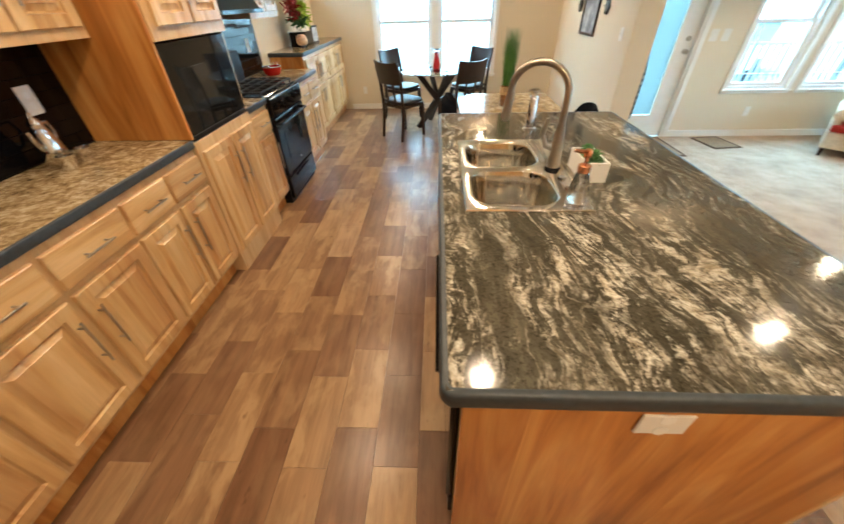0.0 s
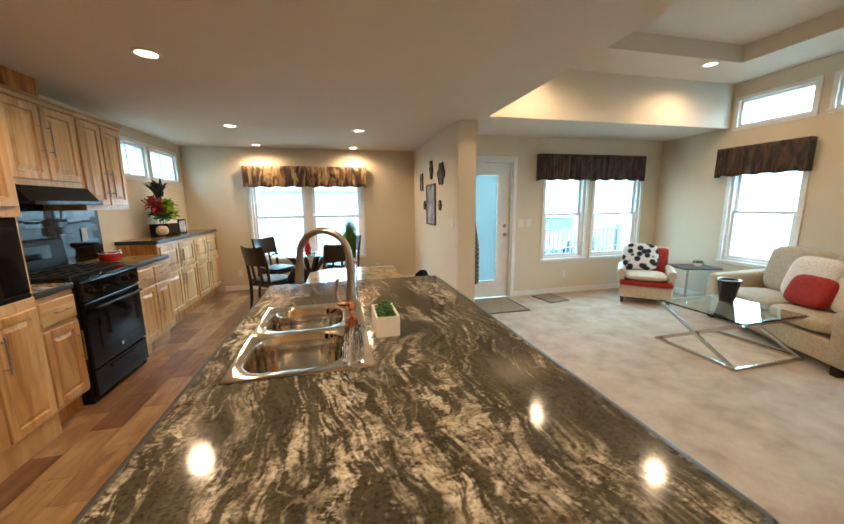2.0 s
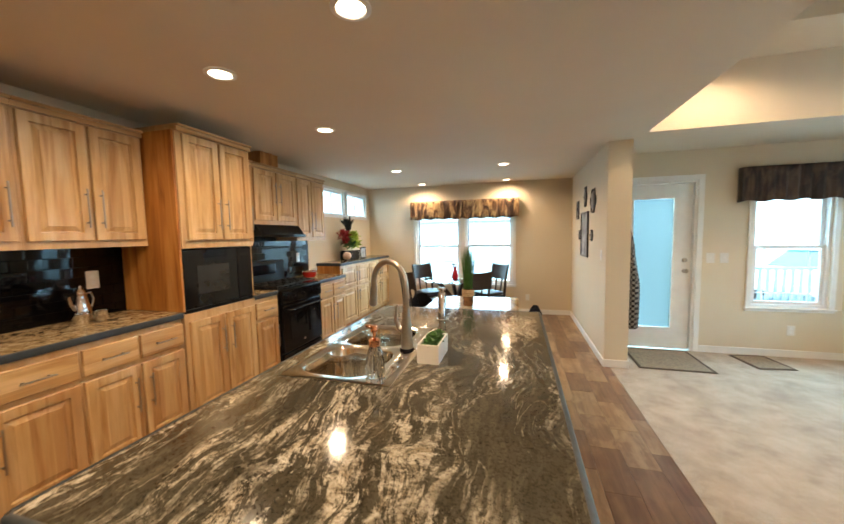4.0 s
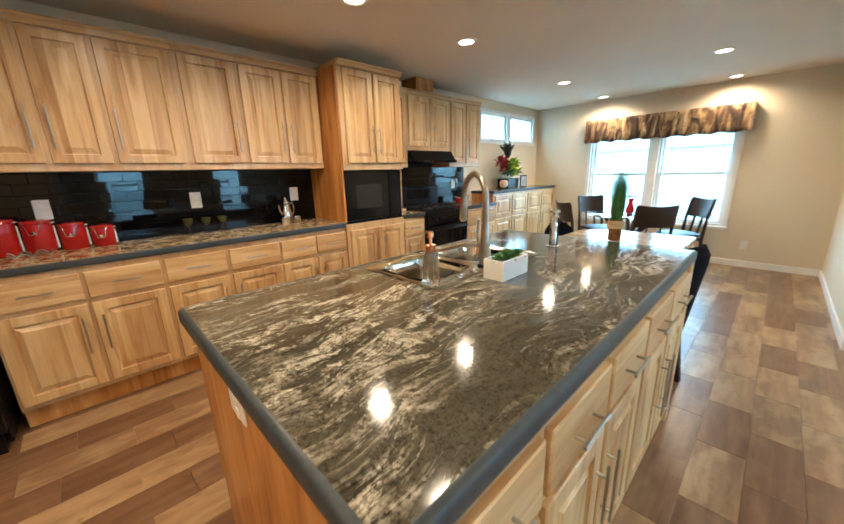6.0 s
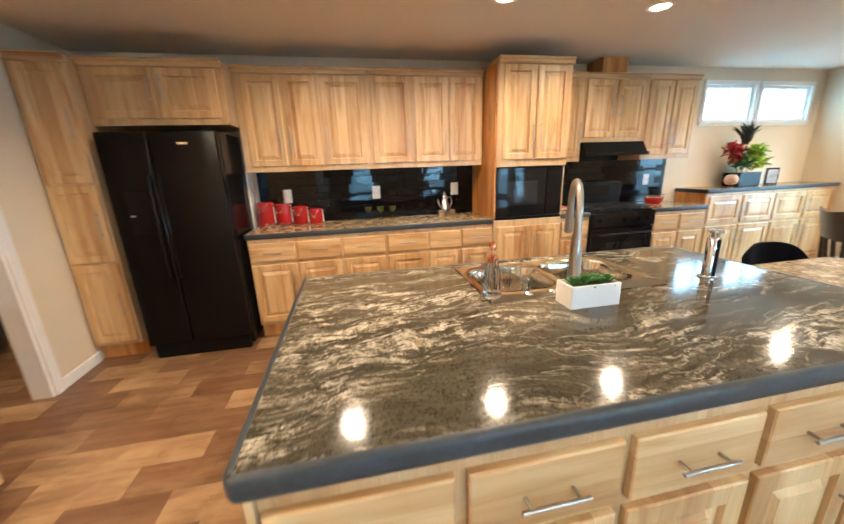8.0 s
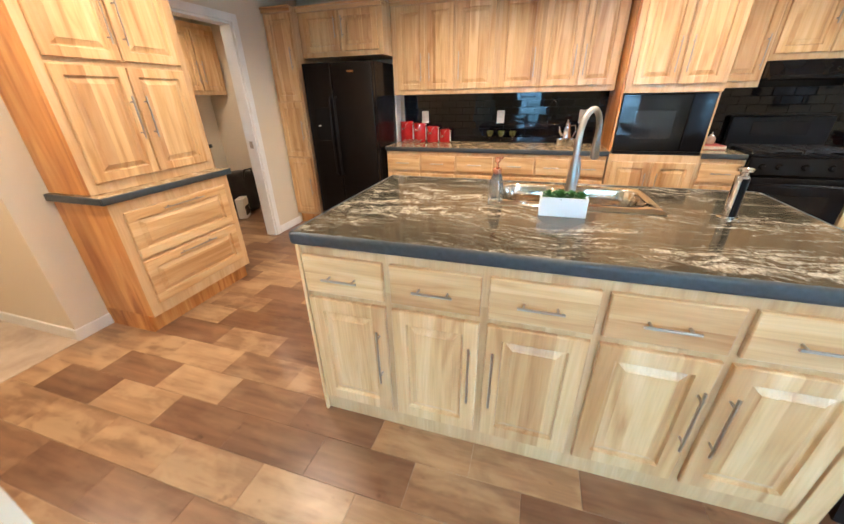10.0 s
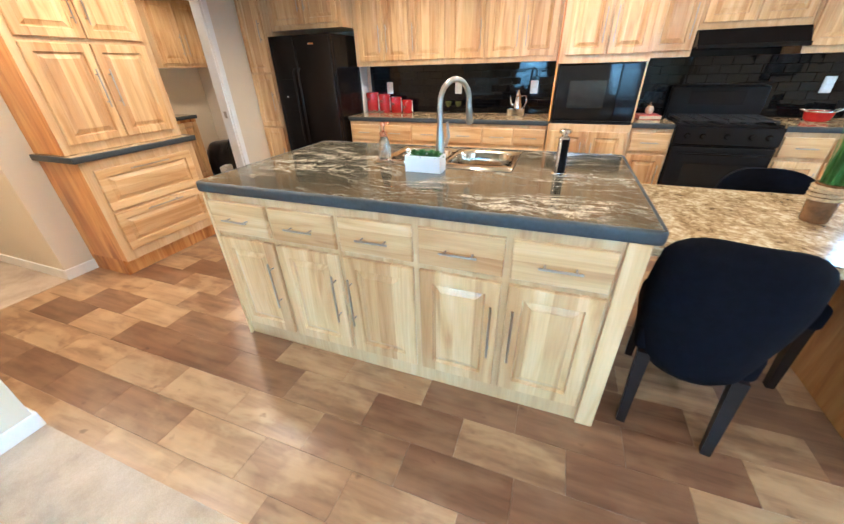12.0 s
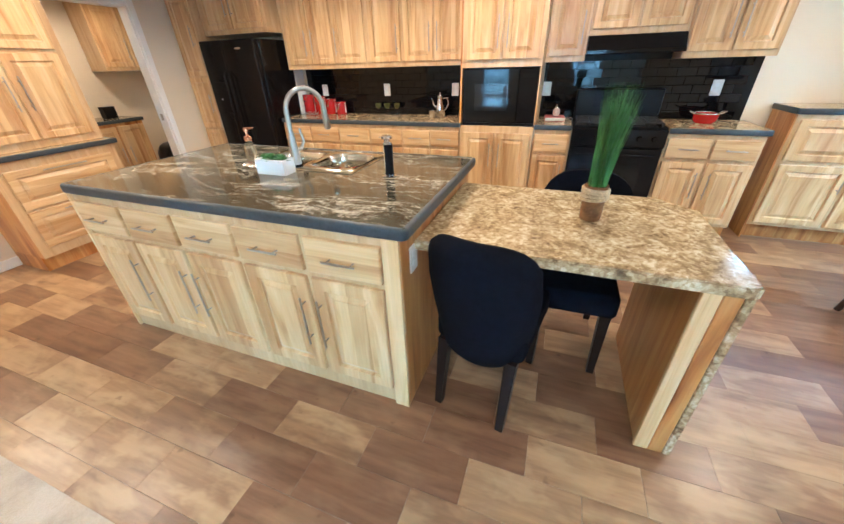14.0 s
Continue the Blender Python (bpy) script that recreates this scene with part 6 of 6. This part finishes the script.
st = thing("side_table", pose(5.36, 3.46, FZ + 0.0045, 0, 0, -15), "small dark-topped side table with chrome post", "side table")
part("top", B(-0.26, 0.26, -0.19, 0.19, 0.50, 0.525, bev=0.004), M_espresso, st)
part("post", tube(bmesh.new(), [(0.0, 0.10, 0.0), (0.0, 0.10, 0.5)], 0.016, 12), M_chrome, st, smooth=60)
part("foot", B(-0.16, 0.16, -0.12, 0.16, 0.0, 0.015, bev=0.004), M_chrome, st)
sb = thing("glass_bowl_plant", pose(5.38, 3.42, 0.530 + FZ), "small glass bowl with a green plant", "bowl")
part("bowl", lathe(bmesh.new(), [(0.03, 0), (0.06, 0.03), (0.06, 0.07), (0.05, 0.085)], 20), M_glass, sb, smooth=50)
bm = bmesh.new()
for k in range(18):
    leaf(bm, (0, 0, 0.05), 6.28 * k / 18, 0.3 + 0.05 * (k % 7), 0.07, 0.03)
part("leaves", bm, M_green, sb, smooth=60)

ct = thing("coffee_table", pose(4.09, 2.10, FZ + 0.0045), "glass coffee table on a chrome crossed frame", "coffee table")
part("tabletop", B(-0.40, 0.40, -0.39, 0.39, 0.415, 0.427, bev=0.003), M_tabglass, ct).visible_shadow = False
CHR = plain("brushed_frame_metal", (0.55, 0.53, 0.50), 0.25, 1.0, var=0.08)
for s in (-1, 1):
    part("crossed_leg", beam(bmesh.new(), (s * 0.40, -0.37, 0.012), (s * 0.40, 0.37, 0.405), 0.03, 0.022), CHR, ct)
    part("crossed_leg", beam(bmesh.new(), (s * 0.376, 0.37, 0.012), (s * 0.376, -0.37, 0.405), 0.03, 0.022), CHR, ct)
    part("foot_bar", beam(bmesh.new(), (s * 0.40, -0.385, 0.012), (s * 0.40, 0.385, 0.012), 0.024, 0.03), CHR, ct)
    part("long_bar", beam(bmesh.new(), (-0.385, s * 0.372, 0.012), (0.385, s * 0.372, 0.012), 0.024, 0.026), CHR, ct)
    part("top_rail", beam(bmesh.new(), (-0.40, s * 0.36, 0.403), (0.40, s * 0.36, 0.403), 0.022, 0.022), CHR, ct)
bv = thing("black_vase", pose(4.28, 2.26, 0.432 + FZ), "black fluted tapering vase on the glass table", "vase")
part("vase", lathe(bmesh.new(), [(0.055, 0), (0.062, 0.02), (0.095, 0.22), (0.088, 0.22), (0.055, 0.02)], 24), plain("black_fluted_glaze", (0.012, 0.010, 0.012), 0.25), bv, smooth=45)
part("rim", tube(bmesh.new(), [(0.092 * math.cos(6.28 * k / 24), 0.092 * math.sin(6.28 * k / 24), 0.222 + 0.004 * (k % 2)) for k in range(24)], 0.005, 6, True), M_chrome, bv, smooth=60)

so = thing("sofa", pose(4.61, 2.17, FZ + 0.0045, 0, 0, -112), "beige upholstered sofa with rounded arms", "sofa")
SL = 0.84
part("base", B(-SL, SL, 0.02, 0.78, 0.08, 0.28, bev=0.02, seg=3), M_sofa, so, smooth=50)
for s in (-1, 1):
    bm = bmesh.new()
    cushion(bm, 0.68, 0.62, 0.17, (s * 0.34, 0.31, 0.36), 0.12, 8)
    part("seat_cushion", bm, M_sofa, so, smooth=70)
    bm = bmesh.new()
    cushion(bm, 0.66, 0.24, 0.54, (s * 0.34, 0.58, 0.67), 0.0, 8, Euler((radians(-10), 0, 0)).to_matrix())
    part("back_cushion", bm, M_sofa, so, smooth=70)
    bm = bmesh.new()
    box(bm, s * (SL - 0.07) - 0.085, s * (SL - 0.07) + 0.085, 0.0, 0.76, 0.08, 0.56, 0.06, 5)
    for v in bm.verts:
        if v.co.z > 0.3:
            v.co.z += 0.16 * max(0, v.co.y - 0.25)
    part("arm", bm, M_sofa, so, smooth=50)
    for y in (0.06, 0.70):
        part("foot", B(s * (SL - 0.08) - 0.03, s * (SL - 0.08) + 0.03, y - 0.03, y + 0.03, 0.0, 0.08, bev=0.004), M_espresso, so)
bm = bmesh.new()
box(bm, -SL + 0.02, SL - 0.02, 0.64, 0.78, 0.08, 0.88, 0.05, 4)
part("back_frame", bm, M_sofa, so, smooth=50)
for lx, ly, w, h, mt, lb, tl in ((0.04, 0.33, 0.46, 0.46, M_fluffy, "fluffy white cushion on the sofa", -18), (0.22, 0.18, 0.38, 0.30, M_crimson, "crimson cushion on the sofa", -24), (0.52, 0.30, 0.38, 0.38, M_fluffy, "fluffy white cushion on the sofa", -18)):
    e = thing("throw_cushion", pose(4.61, 2.17, FZ + 0.0045, 0, 0, -112) @ pose(lx, ly, 0.45), lb, "cushion", "cushions on the sofa")
    bm = bmesh.new()
    cushion(bm, w, 0.13, h, (0, 0.06, h * 0.46), 0.0, 9, Euler((radians(tl), 0, radians(6))).to_matrix())
    part("cover", bm, mt, e, smooth=70)

# ---- utility room behind the doorway ----
uc = upper_unit(pose(-1.22, -3.10, 1.45, 0, 0, 180), 0.72, 0.76, [(0.02, 0.35, "r"), (0.37, 0.70, "l")], crown=False, group="", label="hickory wall cabinet in the utility room")
ub = thing("utility_cabinet", pose(-0.55, -2.88, 0, 0, 0, 180), "hickory base cabinet in the utility room", "cabinet")
carcass(ub, 0.70, 0.52, 0, 0.87, m=M_panel)
front(ub, "door", 0.02, 0.13, 0.32, 0.70, 0.28, True)
front(ub, "door", 0.36, 0.13, 0.32, 0.70, 0.04, True)
counter("utility_worktop", [(-1.26, -0.54, -3.41, -2.87)], [(-1.272, -0.528, -2.87, -2.856)], M_brown, "dark-edged worktop in the utility room")
bx = thing("black_box", pose(-1.02, -3.1, CTZ), "small black box on the utility worktop", "box")
part("carton", B(-0.07, 0.07, -0.05, 0.05, 0, 0.14, bev=0.004), M_blackm, bx)
sh = thing("wire_shelf", pose(0, 0, 0), "white wire shelf on the utility wall", "shelf")
for k in range(6):
    part("wire", tube(bmesh.new(), [(-0.70, -3.41 + 0.05 * k, 1.72), (0.9, -3.41 + 0.05 * k, 1.72)], 0.004, 6), M_vinyl, sh)
part("front_lip", tube(bmesh.new(), [(-0.70, -3.15, 1.69), (0.9, -3.15, 1.69)], 0.005, 6), M_vinyl, sh)
bag = thing("black_bag", pose(-1.62, -2.95, FZ), "black stuffed bag on the utility room floor", "bag")
bm = bmesh.new()
cushion(bm, 0.46, 0.40, 0.55, (0, 0, 0.27), 0.0, 10)
for v in bm.verts:
    v.co += Vector((noise.noise(v.co * 7), noise.noise(v.co * 7 + Vector((3, 1, 2))), 0)) * 0.03
    v.co.x *= 1 - 0.35 * max(0, v.co.z - 0.25)
    v.co.z = max(v.co.z, 0.0)
part("body", bm, M_bag, bag, smooth=70)
part("strap", tube(bmesh.new(), [(-0.10, 0.16, 0.42), (-0.06, 0.20, 0.58), (0.06, 0.20, 0.58), (0.10, 0.16, 0.42)], 0.012, 8), M_bag, bag, smooth=60)

pk = thing("cleaning_carton", pose(-1.36, -2.72, FZ, 0, 0, 25), "small white and black carton on the utility floor", "carton")
part("carton", B(-0.09, 0.09, -0.05, 0.05, 0, 0.26, bev=0.003), M_plate, pk)
part("dark_label", B(-0.07, 0.07, 0.0502, 0.053, 0.04, 0.16), M_blackm, pk, "black printed panel")

# ---- outside ----
dk = thing("deck_railing", pose(0, 0, 0), "grey deck railing outside the living room window", "railing")
M_rail = plain("weathered_rail_paint", (0.22, 0.24, 0.26), 0.6, var=0.2)
part("top_rail", B(2.2, 7.4, 7.02, 7.08, 0.72, 0.77), M_rail, dk)
part("bottom_rail", B(2.2, 7.4, 7.03, 7.07, 0.02, 0.06), M_rail, dk)
bal = B(-0.018, 0.018, -0.018, 0.018, 0.061, 0.719)
b0 = part("baluster", bal, M_rail, dk)
b0.location = (2.25, 7.05, 0)
for k in range(1, 44):
    o = new("baluster", b0.data)
    o.parent = dk
    o.location = (2.25 + 0.118 * k, 7.05, 0)
for x in (2.2, 4.8, 7.4):
    part("post", B(x - 0.05, x + 0.05, 6.99, 7.09, -0.6, 0.86), M_rail, dk)
nt_ = thing("spruce_tree", pose(10.5, 44, -0.6), "distant dark spruce tree beyond the door", "tree")
part("trunk", lathe(bmesh.new(), [(0.25, 0), (0.12, 5), (0.03, 10)], 10), M_espresso, nt_)
rnd = random.Random(4)
bm = bmesh.new()
for k in range(420):
    z = rnd.uniform(1.0, 10.3)
    leaf(bm, (0, 0, z), rnd.uniform(0, 6.28), rnd.uniform(-0.35, 0.1), (10.8 - z) * 0.30 * rnd.uniform(0.6, 1.1), 0.5, 0.2)
part("crown", bm, M_green, nt_)
cr = thing("parked_car", pose(9.3, 12.0, -0.6, 0, 0, 32), "white parked car with teal-tinted glass outside", "car")
M_carpaint = plain("white_car_paint", (0.7, 0.72, 0.73), 0.3, var=0.05)
M_carglass = plain("teal_car_glass", (0.03, 0.12, 0.13), 0.08, var=0.1)
bm = bmesh.new()
side = [(-2.1, 0.35), (-2.15, 0.62), (-2.0, 0.86), (-0.95, 0.95), (1.55, 0.98), (2.1, 0.90), (2.15, 0.40)]
for sy in (-0.86, 0.86):
    side_v = [bm.verts.new((x, sy, z)) for x, z in side]
    bm.faces.new(side_v if sy < 0 else side_v[::-1])
bm.verts.ensure_lookup_table()
k = len(side)
for i in range(k):
    bm.faces.new([bm.verts[j] for j in (i, (i + 1) % k, k + (i + 1) % k, k + i)])
bmesh.ops.bevel(bm, geom=list(bm.edges), offset=0.05, segments=2, affect="EDGES")
part("body", bm, M_carpaint, cr, smooth=40)
bm = bmesh.new()
low = [bm.verts.new(p) for p in ((-1.0, -0.78, 0.95), (1.65, -0.78, 0.97), (1.65, 0.78, 0.97), (-1.0, 0.78, 0.95))]
top = [bm.verts.new(p) for p in ((-0.35, -0.62, 1.40), (1.15, -0.62, 1.40), (1.15, 0.62, 1.40), (-0.35, 0.62, 1.40))]
for i in range(4):
    bm.faces.new((low[i], low[(i + 1) % 4], top[(i + 1) % 4], top[i]))
part("glasshouse", bm, M_carglass, cr, "teal-tinted window band")
part("roof", B(-0.40, 1.20, -0.65, 0.65, 1.40, 1.45, bev=0.02, seg=2), M_carpaint, cr)
for wx in (-1.35, 1.35):
    for wy in (-0.80, 0.80):
        part("wheel", lathe(bmesh.new(), [(0.18, -0.09), (0.32, -0.09), (0.33, 0.0), (0.32, 0.09), (0.18, 0.09)], 20), M_blackm, cr, smooth=40).matrix_local = pose(wx, wy, 0.33, 90)
nb = thing("neighbour_house", pose(-4, 26, -0.6), "pale siding house outside the window", "house")
part("wall", B(-6, 6, 0, 7, 0, 3.0), plain("pale_siding", (0.62, 0.63, 0.62), 0.7, scale=2), nb)
bm = bmesh.new()
q = [bm.verts.new(p) for p in ((-6.4, -0.4, 3.0), (6.4, -0.4, 3.0), (6.4, 7.4, 3.0), (-6.4, 7.4, 3.0), (-6.4, 3.5, 5.0), (6.4, 3.5, 5.0))]
for f in ((0, 1, 5, 4), (2, 3, 4, 5), (0, 4, 3), (1, 2, 5), (0, 1, 2, 3)):
    bm.faces.new([q[i] for i in f])
part("roof", bm, plain("grey_shingle", (0.22, 0.22, 0.23), 0.9, scale=6, var=0.3), nb)

# overcast distance: one ring of bright cloud around the place
M_cloud = glow("overcast_sky", (0.34, 0.70, 1.0), 1.0)
nc = M_cloud.node_tree
gz = nc.nodes.new("ShaderNodeSeparateXYZ")
nc.links.new(coords(nc), gz.inputs[0])
hz_ = nc.nodes.new("ShaderNodeMapRange")
for i, val in ((1, 7.0), (2, 36.0), (3, 1.9), (4, 18.0)):      # overcast: upper sky raised over nine times the horizon to light the rooms
    hz_.inputs[i].default_value = val
nc.links.new(gz.outputs[2], hz_.inputs[0])
cl_ = noise_of(nc, coords(nc), 0.03, 4)
east = nc.nodes.new("ShaderNodeMapRange")            # cloud glow added eastward to strengthen window reflections in the black tile
for i, val in ((1, 20.0), (2, 58.0), (3, 1.0), (4, 2.6)):
    east.inputs[i].default_value = val
nc.links.new(gz.outputs[0], east.inputs[0])
cloudy = mathn(nc, "MULTIPLY_ADD", cl_.outputs[0], 0.5, 0.75)
nc.links.new(mathn(nc, "MULTIPLY", mathn(nc, "MULTIPLY", hz_.outputs[0], cloudy), east.outputs[0]), nc.nodes["Principled BSDF"].inputs["Emission Strength"])
bm = bmesh.new()
n = 48
for r0, z0, r1, z1 in ((62, -3, 62, 14), (62, 14, 48, 30), (48, 30, 24, 38)):
    a = [bm.verts.new((r0 * math.cos(6.2832 * i / n), r0 * math.sin(6.2832 * i / n), z0)) for i in range(n)]
    b = [bm.verts.new((r1 * math.cos(6.2832 * i / n), r1 * math.sin(6.2832 * i / n), z1)) for i in range(n)]
    for i in range(n):
        bm.faces.new((a[i], a[(i + 1) % n], b[(i + 1) % n], b[i]))
struct("backdrop", bm, M_cloud, "bright overcast sky in the distance", "sky", 60)

# ---- pieces of floor and backsplash ----
bk = tagged(mesh_ob("backsplash", B(WX + 0.0005, WX + 0.006, -0.60, 3.945, 0.90, 1.60), plain("black_grout", (0.006, 0.006, 0.006), 0.3, spec=0.2)), "glossy black subway tile backsplash", "backsplash", "", "structure")
TW, TH = 0.152, 0.070
bm = B(-0.0045, 0.0045, -TW / 2 + 0.001, TW / 2 - 0.001, -TH / 2 + 0.001, TH / 2 - 0.001, bev=0.0015)
tile_mesh = mesh_ob("tile", bm, M_tile)
tile_data = tile_mesh.data
bpy.data.objects.remove(tile_mesh)
half_bm = B(-0.0045, 0.0045, -TW / 4 + 0.001, TW / 4 - 0.001, -TH / 2 + 0.001, TH / 2 - 0.001, bev=0.0015)
half_ob = mesh_ob("tile_half", half_bm, M_tile)
half_data = half_ob.data
bpy.data.objects.remove(half_ob)
rnd = random.Random(5)
for r in range(7):
    z = 0.912 + TH * (r + 0.5)
    y = -0.598 + (0 if r % 2 else TW / 2)
    spots = [] if r % 2 else [(-0.598 + TW / 4, half_data)]
    while y + TW <= 3.945:
        spots.append((y + TW / 2, tile_data))
        y += TW
    for yc, data in spots:
        if 1.60 < yc < 2.16:
            continue
        o = new("tile", data)
        o.parent = bk
        o.matrix_local = pose(WX + 0.0085, yc, z, 0, rnd.uniform(-0.45, 0.45), rnd.uniform(-0.45, 0.45))

fl = bpy.data.objects["floor"]
PWID, PLEN = 0.190, 0.437
bmq = bmesh.new()
w, l = PWID / 2 - 0.0005, PLEN / 2 - 0.0005
box(bmq, -w, w, -l, l, -0.006, 0.0, 0.0008)
q = mesh_ob("plank", bmq, M_plank)
plank_data = q.data
bpy.data.objects.remove(q)
rnd = random.Random(11)
rest = []
count = 0
x = -0.173 - PWID * 9            # a joint runs 78 mm from the island's aisle edge
column = 0
while x < 1.93 + PWID / 2:
    y = SY - 2.05 + (column * 0.213 + rnd.uniform(-0.05, 0.05)) % PLEN
    while y < NY:
        c = y + PLEN / 2
        near = (-1.30 < x < 0.05 and -0.8 < c < 3.0) or (1.05 < x < 1.85 and -1.5 < c < 3.6)
        if near and count < 320:
            o = new("plank", plank_data)
            o.parent = fl
            o.matrix_local = pose(x, c, FZ + rnd.uniform(-0.0003, 0.0003))
            count += 1
        else:
            rest.append((x, c, PLEN))
        y += PLEN
    x += PWID
    column += 1
bm = bmesh.new()
for x, c, L in rest:
    y0, y1 = max(c - L / 2, SY - 1.57) + 0.0004, min(c + L / 2, NY) - 0.0004
    if y1 - y0 < 0.01:
        continue
    xa, xb = max(x - PWID / 2, WX) + 0.0005, min(x + PWID / 2, 1.93) - 0.0005
    if xb - xa < 0.005:
        continue
    v = [bm.verts.new(p) for p in ((xa, y0, FZ), (xb, y0, FZ), (xb, y1, FZ), (xa, y1, FZ), (xa, y0, FZ - 0.005), (xb, y0, FZ - 0.005), (xb, y1, FZ - 0.005), (xa, y1, FZ - 0.005))]
    for f in ((0, 1, 2, 3), (0, 1, 5, 4), (1, 2, 6, 5), (2, 3, 7, 6), (3, 0, 4, 7)):
        bm.faces.new([v[i] for i in f])
p = part("planks", bm, M_plank, fl)
p["kind"] = "stuff"
